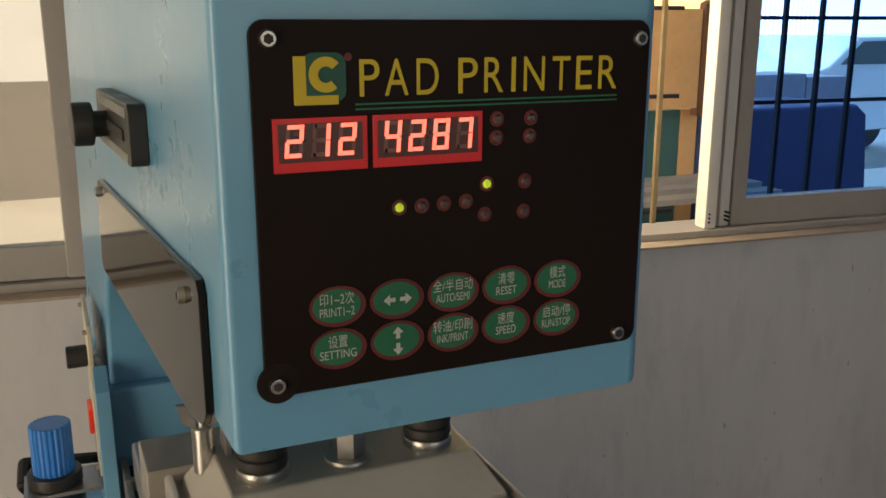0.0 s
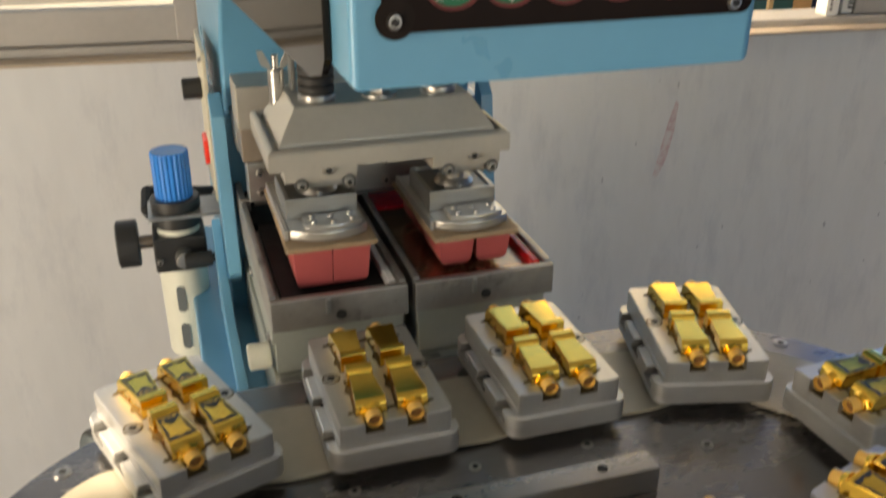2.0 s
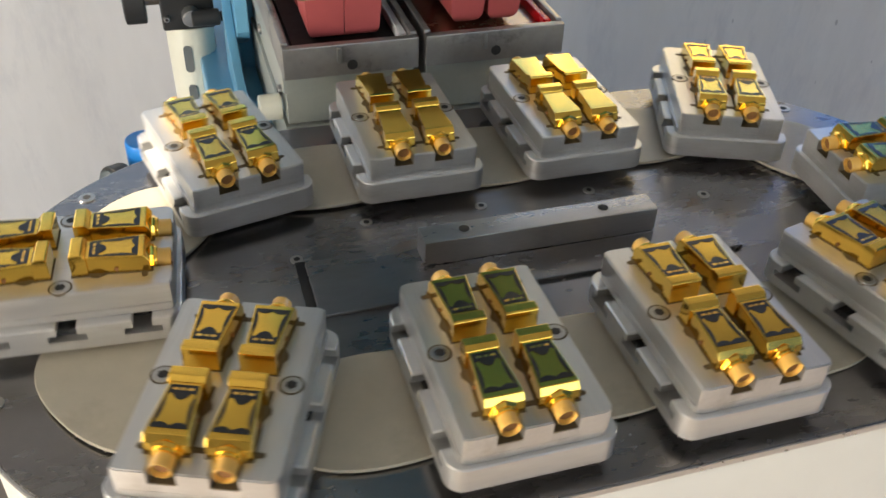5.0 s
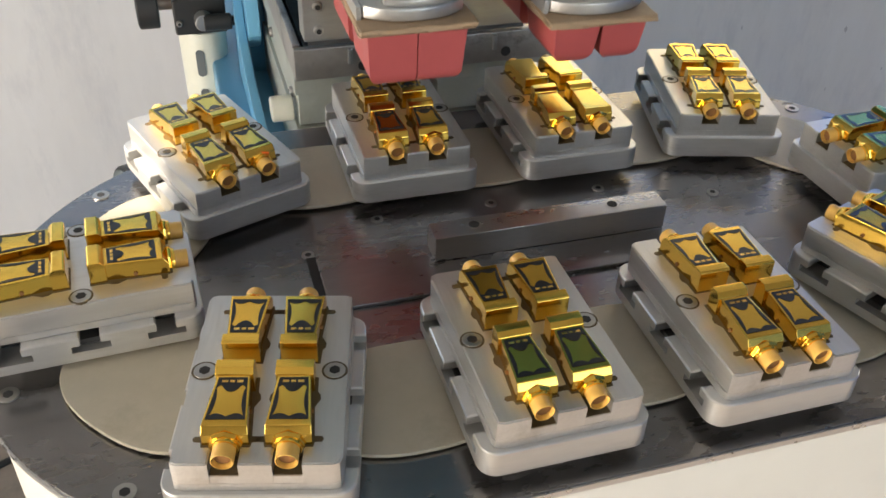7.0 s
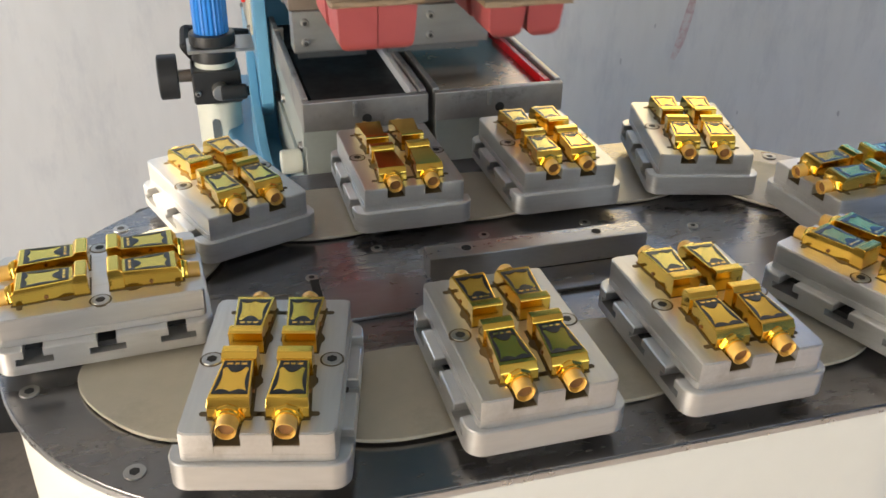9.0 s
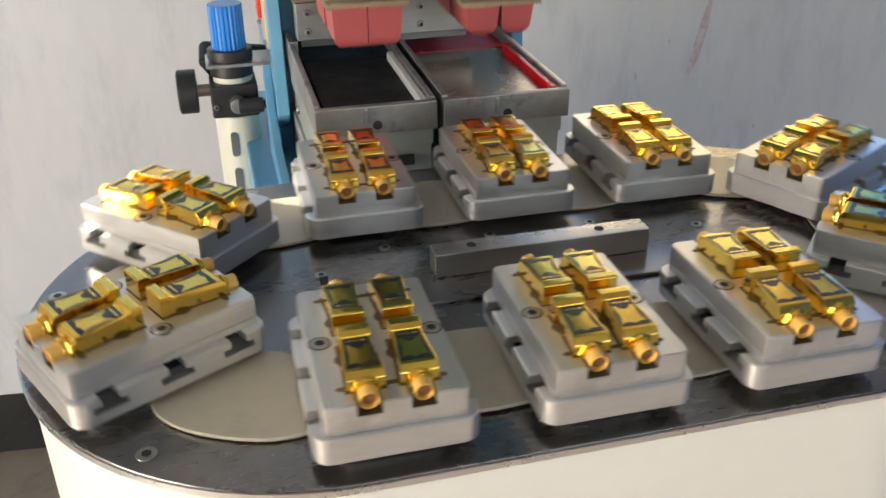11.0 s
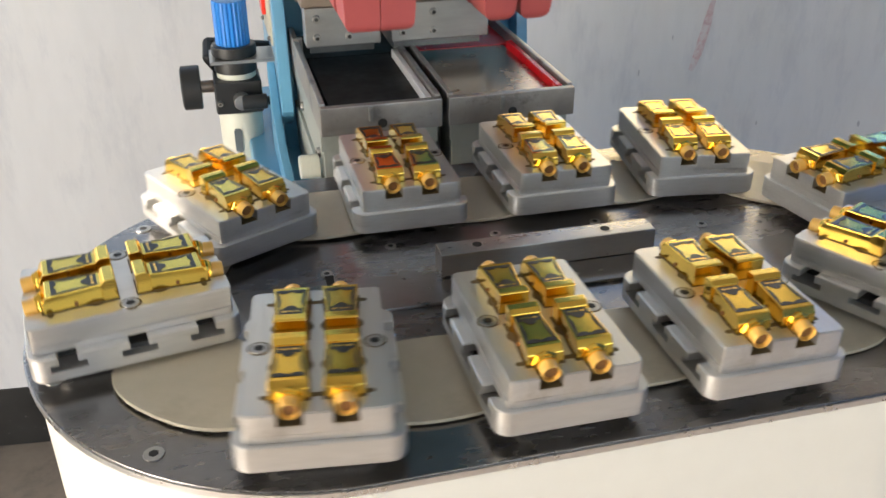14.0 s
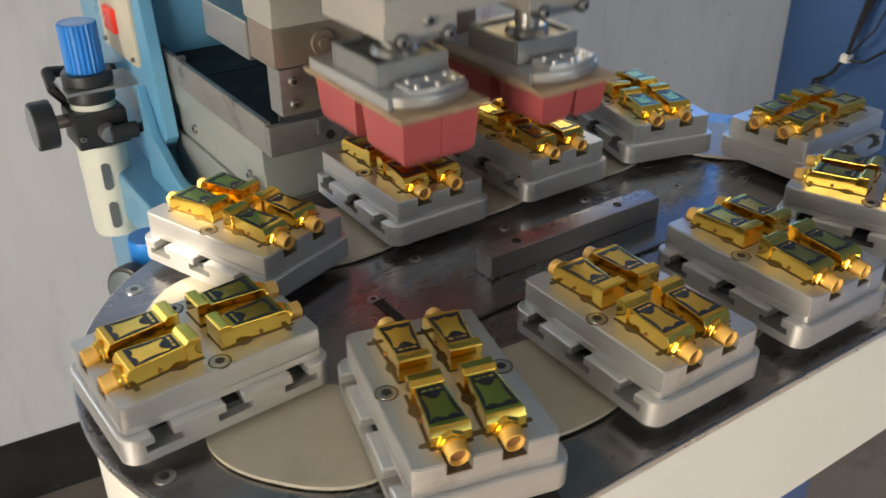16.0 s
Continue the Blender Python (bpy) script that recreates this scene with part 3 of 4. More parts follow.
def jig_matrix(k, t, dx=0.0, dy=0.0, z=0.0, turn=0.0):
    x, y, a = carrier_pose(START + k * PITCH + index_shift(t))
    m = Matrix.Translation((x * 0.1, y * 0.1, (TOP + z) * 0.1 + BASE)) @ Matrix.Rotation(a, 4, "Z")
    return m @ Matrix.Translation((dx * 0.1, dy * 0.1, 0)) @ Matrix.Rotation(turn, 4, "Z")


def slot_profile():
    """Outline of the T-slotted lower plate, seen from its long side."""
    z0, z1, h = 0.085, 0.254, 0.63
    pts = [(-h, z0), (h, z0), (h, z1)]
    for c in (0.41, 0.0, -0.41):
        pts += [(c + 0.055, z1), (c + 0.055, z1 - 0.055), (c + 0.105, z1 - 0.055), (c + 0.105, z1 - 0.1),
                (c - 0.105, z1 - 0.1), (c - 0.105, z1 - 0.055), (c - 0.055, z1 - 0.055), (c - 0.055, z1)]
    return pts + [(-h, z1)]


def seat(bm, sx, turn):
    """Moves what is drawn for one cap's seat to its place on the jig."""
    bm.transform(Matrix.Translation((sx, 0, 0)) @ Matrix.Rotation(turn, 4, "Z"))
    return bm


def build_jig():
    """A jig on the chain: foot, slotted lower plate, milled upper plate with four pockets drawn as dark sheets."""
    j = new("jig")
    j.empty_display_size = 0.02
    tagged(j, "two-tier machined aluminium jig holding four gold caps", "jig", "jigs on the conveyor")
    part("foot", prism(B(), rounded(-0.3, 0.3, -0.5, 0.5, 0.08), "z", 0.046, 0.085), M["alu_base"], j, "", True)
    bm = prism(B(), slot_profile(), "x", -0.46, 0.46)
    es = [e for e in bm.edges if abs(abs((e.verts[0].co.y + e.verts[1].co.y) / 2) - 0.63) < 1e-4
          and abs(e.verts[0].co.z - e.verts[1].co.z) > 0.1]
    bmesh.ops.bevel(bm, geom=es, offset=0.1, segments=6, affect="EDGES", profile=0.5)
    es = [e for e in bm.edges if abs(e.verts[0].co.z - e.verts[1].co.z) < 1e-4 and
          min(abs(e.verts[0].co.z - 0.085), abs(e.verts[0].co.z - 0.254)) < 1e-4 and len(e.link_faces) == 2 and e.calc_face_angle(0) > 1]
    bmesh.ops.bevel(bm, geom=es, offset=0.007, segments=1, affect="EDGES")
    part("lower_plate", bm, M["alu_base"], j, "T-slotted lower plate", True)
    part("slot_nut", box(B(), -0.4, 0.4, -0.098, 0.098, 0.158, 0.194), M["slot"], j, "grey nut in the middle slot", True)
    # Black blocks fill the outer T-slots with painted shade.
    for c in (0.41, -0.41):
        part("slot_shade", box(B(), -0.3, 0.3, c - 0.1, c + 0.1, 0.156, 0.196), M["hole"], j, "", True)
    # upper plate with notches for the tubes in its end faces
    o = []
    h, w, n = 0.6, 0.397, 0.068
    for c in (-0.145, 0.145):
        o += [(c - n, -h), (c - n, -h + 0.12), (c + n, -h + 0.12), (c + n, -h)]
    o = [(-w + 0.045, -h)] + o + [(w - 0.045, -h), (w - 0.013, -h + 0.013), (w, -h + 0.045)]
    o = [(-w + 0.013, -h + 0.013)] + o
    o += [(-x, -y) for x, y in o]
    bm = prism(B(), o, "z", 0.301, 0.435)
    bmesh.ops.bevel(bm, geom=[e for e in bm.edges if min(v.co.z for v in e.verts) > 0.43], offset=0.007, segments=2, affect="EDGES")
    part("upper_plate", bm, M["alu"], j, "milled upper plate", True)
    ol = [(-w, -h + 0.045), (-w + 0.013, -h + 0.013), (-w + 0.045, -h), (w - 0.045, -h), (w - 0.013, -h + 0.013), (w, -h + 0.045)]
    ol += [(-x, -y) for x, y in ol]
    part("upper_plate_base", prism(B(), ol, "z", 0.256, 0.3), M["alu"], j, "", True)
    half = [(0.06, -0.5), (0.112, -0.5), (0.118, -0.47), (0.15, -0.468), (0.158, -0.452), (0.15, -0.436), (0.114, -0.434), (0.1, -0.25),
            (0.125, -0.2), (0.122, -0.17), (0.108, -0.15), (0.104, -0.05)]
    # Dark sheets paint the shade in the notches and round the caps.
    for sx in (-0.145, 0.145):
        for tn in (0, math.pi):
            for name, z0, z1, m, y0 in (("notch_block", 0.3, 0.352, "alu", -0.598), ("notch_floor", 0.3525, 0.356, "recess_shade", -0.592)):
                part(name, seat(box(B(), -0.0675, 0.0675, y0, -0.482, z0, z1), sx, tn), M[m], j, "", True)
            part("notch_back_shade", seat(box(B(), -0.067, 0.067, -0.484, -0.481, 0.356, 0.431), sx, tn), M["recess_shade"], j, "", True)
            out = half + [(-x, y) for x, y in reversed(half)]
            part("recess_shade", seat(prism(B(), out, "z", 0.425, 0.4375), sx, tn), M["recess_shade"], j, "", True)
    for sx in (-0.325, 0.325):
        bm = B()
        # Dark disc round the screw paints the shade of its recess.
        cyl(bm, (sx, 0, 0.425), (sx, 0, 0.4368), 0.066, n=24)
        part("counterbore_shade", bm, M["recess_shade"], j, "", True)
        bm = B()
        cyl(bm, (sx, 0, 0.425), (sx, 0, 0.441), 0.056, n=24, bevel=0.006)
        s = part("screw", bm, M["screw"], j, "socket-head screw", True)
        bm = B()
        cyl(bm, (sx, 0, 0.435), (sx, 0, 0.4425), 0.03, n=6)
        part("socket", bm, M["hole"], s, "", True)
    return j


def build_slat():
    """A chain link's nylon slat; it lies between two jigs."""
    s = new("chain_slat")
    s.empty_display_size = 0.02
    tagged(s, "rounded cream nylon slat of the conveyor chain", "conveyor slat", "slats of the chain")
    pts = []
    for i in range(56):
        a = 2 * math.pi * i / 56
        c, q = math.cos(a), math.sin(a)
        pts.append((0.585 * math.copysign(abs(c) ** 0.85, c), 0.09 + 0.42 * math.copysign(abs(q) ** 0.85, q)))
    part("plate", prism(B(), pts, "z", 0.018, 0.045, 0.008), M["nylon"], s, "", True)
    bm = B()
    cyl(bm, (0, 0.27, 0.002), (0, 0.27, 0.018), 0.12, n=20)
    part("hinge", bm, M["slot"], s, "", True)
    return s


CAP_TOP = 0.548


def cap_half(y):
    """Half the cap's width, narrower towards the heel."""
    return 0.108 + (0.076 - 0.108) * min(max((y + 0.487) / 0.387, 0.0), 1.0)


def build_cap():
    """A gold chrome cap: tapered body, raised heel bar, printed badge and an amber tube."""
    c = new("gold_cap")
    c.empty_display_size = 0.01
    tagged(c, "gold chromed plastic cap with black printed badge, seated in a jig", "cap", "gold caps in the jigs")
    zt = CAP_TOP
    prof = [(-0.487, 0.4), (-0.487, zt - 0.045), (-0.46, zt - 0.004), (-0.1, zt), (-0.1, 0.4)]
    bm = prism(B(), prof, "x", -1, 1)
    for v in bm.verts:
        v.co.x *= cap_half(v.co.y)
    bmesh.ops.bevel(bm, geom=list(bm.edges), offset=0.005, segments=2, affect="EDGES", profile=0.5)
    part("body", bm, M["gold"], c, "tapered gold body", True)
    prof = [(-0.146, 0.4), (-0.146, zt + 0.002), (-0.122, zt + 0.028), (-0.066, zt + 0.028), (-0.056, zt + 0.02), (-0.056, 0.4)]
    bm = prism(B(), prof, "x", -0.093, 0.093)
    bmesh.ops.bevel(bm, geom=list(bm.edges), offset=0.004, segments=2, affect="EDGES", profile=0.5)
    part("heel", bm, M["gold"], c, "raised gold heel bar", True)
    bm = B()
    cyl(bm, (0, -0.48, 0.45), (0, -0.505, 0.448), 0.082, 0.076, n=8, bevel=0.006)
    cyl(bm, (0, -0.5, 0.448), (0, -0.522, 0.446), 0.066, n=24, bevel=0.006)
    part("collar", bm, M["gold"], c, "stepped gold collar", True)
    for s in (-1, 1):
        bm = B()
        cyl(bm, (s * 0.09, -0.3, 0.462), (s * 0.1, -0.3, 0.462), 0.012, n=12)
        part("vent_hole", bm, M["dark_in"], c, "", True)
    bm = B()
    cyl(bm, (0, -0.515, 0.447), (0, -0.594, 0.441), 0.054, n=24, bevel=0.004)
    fs = [f for f in bm.faces if len(f.verts) > 8 and f.calc_center_median().y < -0.58]
    bmesh.ops.inset_region(bm, faces=fs, thickness=0.014)
    bmesh.ops.translate(bm, verts=fs[0].verts, vec=(0, 0.08, 0))
    tb = part("tube", bm, M["tube"], c, "amber plastic tube", True)
    # Brown disc puts the hollow tube's inner shade into colour.
    bm = B()
    cyl(bm, (0, -0.53, 0.446), (0, -0.572, 0.4428), 0.0375, n=20)
    part("bore", bm, M["dark_in"], tb, "", True)
    build_badge(c)
    return c


def build_badge(c):
    """The black ink film on a cap: a border round a scalloped opening, a scroll at each end and an arch with pale letters."""
    y0, y1 = -0.428, -0.162

    def at(u, v):
        y = y0 + (y1 - y0) * v
        return (u * (cap_half(y) - 0.0125), y)
    inner = []
    corners = [((-0.9, 0.07), (-0.55, 0.2), (0.0, 0.055)), ((0.0, 0.055), (0.55, 0.2), (0.9, 0.07)), ((0.9, 0.07), (0.58, 0.42), (0.92, 0.76)),
               ((0.92, 0.76), (0.7, 0.84), (0.62, 0.8)), ((0.62, 0.8), (0.0, 0.5), (-0.62, 0.8)), ((-0.62, 0.8), (-0.7, 0.84), (-0.92, 0.76)),
               ((-0.92, 0.76), (-0.58, 0.42), (-0.9, 0.07))]
    for p, q, r in corners:
        for k in range(6):
            w = k / 6
            inner.append(tuple((1 - w) ** 2 * p[i] + 2 * w * (1 - w) * q[i] + w * w * r[i] for i in (0, 1)))
    bm = B()
    for loop in ([(-1, 0), (1, 0), (1, 1), (-1, 1)], inner):
        vs = [bm.verts.new((*at(u, v), 0)) for u, v in loop]
        for i, v in enumerate(vs):
            bm.edges.new((v, vs[(i + 1) % len(vs)]))
    bmesh.ops.triangle_fill(bm, use_beauty=True, use_dissolve=False, edges=list(bm.edges), normal=(0, 0, 1))
    grown = bmesh.ops.extrude_face_region(bm, geom=list(bm.faces))["geom"]
    bmesh.ops.translate(bm, verts=[g for g in grown if isinstance(g, bmesh.types.BMVert)], vec=(0, 0, 0.002))
    bmesh.ops.recalc_face_normals(bm, faces=list(bm.faces))

    def on_top(bm, up):
        for v in bm.verts:
            v.co.z += CAP_TOP + up + 0.004 * (v.co.y + 0.1) / 0.36
        return bm
    badge = part("badge", on_top(bm, 0.0008), M["ink"], c, "glossy black printed badge", True)
    bm = B()
    for u0, u1, v0, v1 in ((-0.72, -0.3, 0.87, 0.93), (-0.16, 0.16, 0.87, 0.93), (0.3, 0.72, 0.87, 0.93)):
        prism(bm, [at(u0, v0), at(u1, v0), at(u1, v1), at(u0, v1)], "z", 0, 0.001)
    part("badge_lettering", on_top(bm, 0.0029), M["gold_field"], badge, "row of small gold marks", True)


conveyor_table = build_table()
jig0 = build_jig()
cap0 = build_cap()
slat0 = build_slat()
JIGS, CAPS, SLATS = [], [], []
SEATS = [(-0.145, 0.0), (0.145, 0.0), (-0.145, math.pi), (0.145, math.pi)]
for k in range(COUNT):
    j = jig0 if k == 0 else copy_thing(jig0, Matrix())
    JIGS.append((j, k))
    SLATS.append((slat0 if k == 0 else copy_thing(slat0, Matrix()), k))
    for sx, tn in SEATS:
        c = cap0 if not CAPS else copy_thing(cap0, Matrix())
        CAPS.append((c, k, sx, tn))

# ---- the pad printer


def lean(bm):
    """The machine's flanks stand a little wider towards the rear."""
    for v in bm.verts:
        v.co.x += -0.055 * v.co.y if v.co.x < 1.0 else 0.03 * v.co.y
    return bm


def face_screw(parent, x, y, z, r, axis="y", label=""):
    """A button-head socket screw on a face towards -y or -x."""
    d = Vector((0, -1, 0)) if axis == "y" else Vector((-1, 0, 0))
    p = Vector((x, y, z))
    bm = B()
    cyl(bm, p + d * -0.02, p + d * 0.035, r, r * 0.8, n=20, bevel=0.006)
    s = part("screw", bm, M["screw"], parent, label or "button-head screw")
    bm = B()
    cyl(bm, p, p + d * 0.037, r * 0.52, n=6)
    part("socket", bm, M["hole"], s)


SEGS = {" ": "", "1": "bc", "2": "abged", "4": "fgbc", "7": "abc", "8": "abcdefg"}


def digit(parent, ch, x, z, w, h, y):
    """A seven-segment figure, lit and unlit bars, leaning to the right."""
    t = 0.024
    u = 0.3 * t
    shapes = {"a": (u, w - u, h - t, h), "g": (u, w - u, h / 2 - t / 2, h / 2 + t / 2), "d": (u, w - u, 0, t),
              "f": (0, t, h / 2, h), "b": (w - t, w, h / 2, h), "e": (0, t, 0, h / 2), "c": (w - t, w, 0, h / 2)}
    for s, (x0, x1, z0, z1) in shapes.items():
        lit = s in SEGS[ch]
        bm = box(B(), x0 + 0.003, x1 - 0.003, y - (0.004 if lit else 0.002), y, z0 + 0.003, z1 - 0.003)
        for v in bm.verts:
            v.co.x += x + 0.08 * v.co.z
            v.co.z += z
        part("segment", bm, M["seg_on" if lit else "seg_off"], parent, "lit red segment" if lit else "")


def build_printer():
    p = thing("pad_printer", 1.0, 6.0, -3, "light blue enamelled two-colour pad printing machine", "machine")
    fy = 0.06
    prof = [(fy, 10.84), (fy, 14.3), (6.2, 14.3), (6.9, 10.8), (7.2, 9.0), (7.2, 7.0), (5.3, 7.0), (5.3, 9.4), (5.2, 10.0), (4.9, 10.45), (4.4, 10.72),
            (3.8, 10.86), (2.0, 10.95)]
    bm = prism(B(), prof, "x", -0.1, 2.18)
    for x, w in ((-0.1, 0.045), (2.18, 0.085)):
        bmesh.ops.bevel(bm, geom=[e for e in bm.edges if all(abs(v.co.x - x) < 1e-4 for v in e.verts)], offset=w, segments=4, affect="EDGES", profile=0.5)
    body = part("body", lean(bm), M["blue"], p, "light blue arm and head housing")
    part("column", box(B(), -0.53, 2.45, 5.15, 7.6, -3, 9.25, 0.06), M["blue"], p, "light blue column")
    for x in (-0.555, 2.36):
        part("cheek", prism(B(), [(5.2, 9.5), (4.98, 9.3), (4.74, 7.62), (4.9, 7.45), (5.2, 7.3)], "x", x, x + 0.14, 0.015),
             M["blue"], p, "light blue side cheek")
    for x in (-0.66, 2.4):
        part("gusset", prism(B(), [(5.2, 8.1), (5.2, 7.0), (2.9, 7.0), (2.9, 7.2), (4.3, 7.32), (4.9, 7.6)], "x", x, x + 0.1, 0.015),
             M["blue"], p, "light blue side gusset")
    part("bed", box(B(), -0.95, 2.7, 2.65, 7.6, 6.4, 7.02, 0.05), M["blue"], p, "light blue machine bed")
    part("stand", box(B(), -0.8, 2.6, 4.6, 7.4, -3, 6.4, 0.05), M["blue"], p, "light blue stand")
    # control panel
    panel = part("control_panel", prism(B(), rounded(0.055, 2.1, 11.115, 12.825, 0.07), "y", fy - 0.035, fy - 0.002, 0.006),
                 M["panel"], p, "black membrane control panel")
    y = fy - 0.036
    for x, z in ((0.135, 12.745), (2.035, 12.735), (0.11, 11.175), (1.985, 11.175)):
        face_screw(p, x, y + 0.012, z, 0.045)
    bm = B()
    cyl(bm, (0.115, y + 0.004, 11.185), (0.115, y - 0.002, 11.185), 0.1, n=24)
    part("worn_spot", bm, M["worn"], panel)
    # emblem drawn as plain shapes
    part("emblem_backing", prism(B(), rounded(0.28, 0.478, 12.47, 12.685, 0.05), "y", y - 0.003, y), M["green_dark"], panel)
    part("emblem_bar", prism(B(), [(0.24, 12.46), (0.44, 12.46), (0.44, 12.5), (0.295, 12.5), (0.295, 12.67), (0.24, 12.67)], "y", y - 0.006, y - 0.002), M["yellow"], panel)
    arc = [(0.385 + 0.078 * math.cos(radians(a)), 12.59 + 0.078 * math.sin(radians(a))) for a in range(40, 325, 15)]
    arc += [(0.385 + 0.036 * math.cos(radians(a)), 12.59 + 0.036 * math.sin(radians(a))) for a in range(310, 25, -15)]
    part("emblem_ring", prism(B(), arc, "y", y - 0.009, y - 0.005), M["yellow"], panel)
    bm = B()
    cyl(bm, (0.49, y + 0.001, 12.665), (0.49, y - 0.003, 12.665), 0.018, n=16)
    part("emblem_dot", bm, M["red_ring"], panel)
    for ch, x0, x1 in (("P", 0.54, 0.635), ("A", 0.66, 0.775), ("D", 0.815, 0.925), ("P", 1.025, 1.125), ("R", 1.16, 1.262), ("I", 1.305, 1.328),
                       ("N", 1.372, 1.487), ("T", 1.53, 1.63), ("E", 1.665, 1.758), ("R", 1.795, 1.905)):
        text_mesh("letter", ch, 0.165, M["yellow"], panel, (x0 + x1) / 2, y - 0.003, 12.49, "yellow letter", x1 - x0)
    for k in range(2):
        part("underline", box(B(), 0.52, 1.91, y - 0.003, y, 12.452 - 0.022 * k, 12.46 - 0.022 * k), M["green"], panel)
    # displays
    for x0, x1, s in ((0.137, 0.572, "212"), (0.598, 1.152, "4287")):
        z0, z1 = 12.165, 12.405
        fr = part("display", prism(B(), [(x0, z0), (x1, z0), (x1, z1), (x0, z1)], "y", y - 0.006, y, 0.004), M["seg_frame"], p,
                  "glowing red number display")
        part("display_filter", box(B(), x0 + 0.024, x1 - 0.024, y - 0.01, y - 0.0065, z0 + 0.045, z1 - 0.024), M["seg_back"], fr)
        step = (x1 - x0 - 0.07) / len(s)
        for i, ch in enumerate(s):
            digit(fr, ch, x0 + 0.045 + step * i, z0 + 0.065, step * 0.72, 0.15, y - 0.0105)
    # lamps
    for x, z, on in ((1.232, 12.362, 0), (1.23, 12.272, 0), (1.418, 12.36, 0), (1.413, 12.273, 0), (1.182, 12.05, 1), (1.392, 12.05, 0),
                     (0.725, 11.968, 1), (0.84, 11.968, 0), (0.954, 11.97, 0), (1.07, 11.972, 0), (1.172, 11.9, 0), (1.388, 11.898, 0)):
        bm = B()
        cyl(bm, (x, y + 0.001, z), (x, y - 0.003, z), 0.037, n=20)
        r = part("lamp_ring", bm, M["red_ring"], p)
        bm = B()
        cyl(bm, (x, y, z), (x, y - 0.02, z), 0.024, 0.014, n=16)
        part("lamp", bm, M["led_on" if on else "led_off"], r, "lit green lamp" if on else "unlit lamp")
    # keys
    keys = [("\u53701~2\u6b21", "PRINT1~2"), None, ("\u5168/\u534a\u81ea\u52a8", "AUTO/SEMI"), ("\u6e05\u96f6", "RESET"), ("\u6a21\u5f0f", "MODE"),
            ("\u8bbe\u7f6e", "SETTING"), None, ("\u8f6c\u6cb9/\u5370\u5237", "INK/PRINT"), ("\u901f\u5ea6", "SPEED"), ("\u542f\u52a8/\u505c", "RUN/STOP")]
    widths = [0.17, 0, 0.18, 0.115, 0.1, 0.18, 0, 0.17, 0.115, 0.17]
    for i, key in enumerate(keys):
        x, z = 0.412 + 0.297 * (i % 5), (11.522, 11.312)[i // 5]
        ov = [(x + 0.138 * math.cos(2 * math.pi * a / 32), z + 0.1 * math.sin(2 * math.pi * a / 32)) for a in range(32)]
        k = part("key", prism(B(), ov, "y", y - 0.004, y + 0.001), M["red_ring"], p, "green oval key with a red rim")
        ov = [(x - 0.006 + 0.118 * math.cos(2 * math.pi * a / 32), z + 0.004 + 0.083 * math.sin(2 * math.pi * a / 32)) for a in range(32)]
        part("key_face", prism(B(), ov, "y", y - 0.007, y - 0.003), M["green"], k)
        yy = y - 0.0085
        if key:
            text_mesh("key_word", key[1], 0.042, M["grey_text"], k, x - 0.006, yy, z - 0.045, "", widths[i])
            text_mesh("key_sign", key[0], 0.046, M["grey_text"], k, x - 0.006, yy, z + 0.014, "", 0.035 * sum(1.35 if ord(c) > 255 else 0.7 for c in key[0]))
        else:
            for s in (-1, 1):
                arrow = [(0.012, -0.01), (0.04, -0.01), (0.04, -0.028), (0.072, 0), (0.04, 0.028), (0.04, 0.01), (0.012, 0.01)]
                pts = [(x + s * u, z + v) if i == 1 else (x + v, z + s * u) for u, v in arrow]
                part("key_arrow", prism(B(), pts, "y", yy - 0.001, yy + 0.001), M["grey_text"], k)
    # flank: acrylic cover, stroke scale
    sx = -0.1
    bm = prism(B(), [(0.46, 11.6), (0.41, 11.54), (0.41, 10.92), (0.5, 10.82), (0.8, 10.74), (4.5, 10.66), (4.58, 10.72), (4.42, 11.46), (4.32, 11.5)], "x", sx - 0.045, sx - 0.005, 0.008)
    part("side_cover", lean(bm), M["cover"], p, "glossy black acrylic side cover")
    for yy, z in ((0.78, 11.44), (4.3, 11.4)):
        face_screw(p, sx - 0.045 - 0.055 * yy, yy, z, 0.05, "x")
    bm = prism(B(), rounded(1.78, 3.3, 11.96, 12.34, 0.06), "x", sx - 0.11, sx, 0.01)
    scale = part("stroke_scale", lean(bm), M["black"], p, "black stroke setting scale")
    bm = box(B(), sx - 0.122, sx - 0.112, 2.0, 2.75, 12.1, 12.17)
    part("slit", lean(bm), M["hole"], scale)
    for z in (12.0, 12.28):
        for k in range(14):
            bm = box(B(), sx - 0.116, sx - 0.111, 1.9 + 0.09 * k, 1.93 + 0.09 * k, z - 0.03, z + 0.03)
            part("graduation", lean(bm), M["grey_text"], scale)
    bm = B()
    cyl(bm, (sx - 0.11, 2.8, 12.13), (sx - 0.2, 2.8, 12.13), 0.09, n=16)
    cyl(bm, (sx - 0.2, 2.8, 12.13), (sx - 0.34, 2.8, 12.13), 0.15, n=24, bevel=0.02)
    part("stroke_knob", lean(bm), M["black"], scale)
    # switch plate on the column
    pl = part("switch_plate", prism(B(), rounded(5.3, 6.5, 8.25, 9.9, 0.05), "x", -0.57, -0.53, 0.006), M["plate"], p, "ivory switch plate")
    part("rocker_switch", box(B(), -0.62, -0.565, 5.85, 6.2, 8.5, 8.78, 0.02), M["red"], pl, "lit red rocker switch")
    bm = B()
    cyl(bm, (-0.57, 6.0, 9.35), (-0.78, 6.0, 9.35), 0.12, n=20, bevel=0.02)
    part("speed_knob", bm, M["black"], pl, "black control knob")
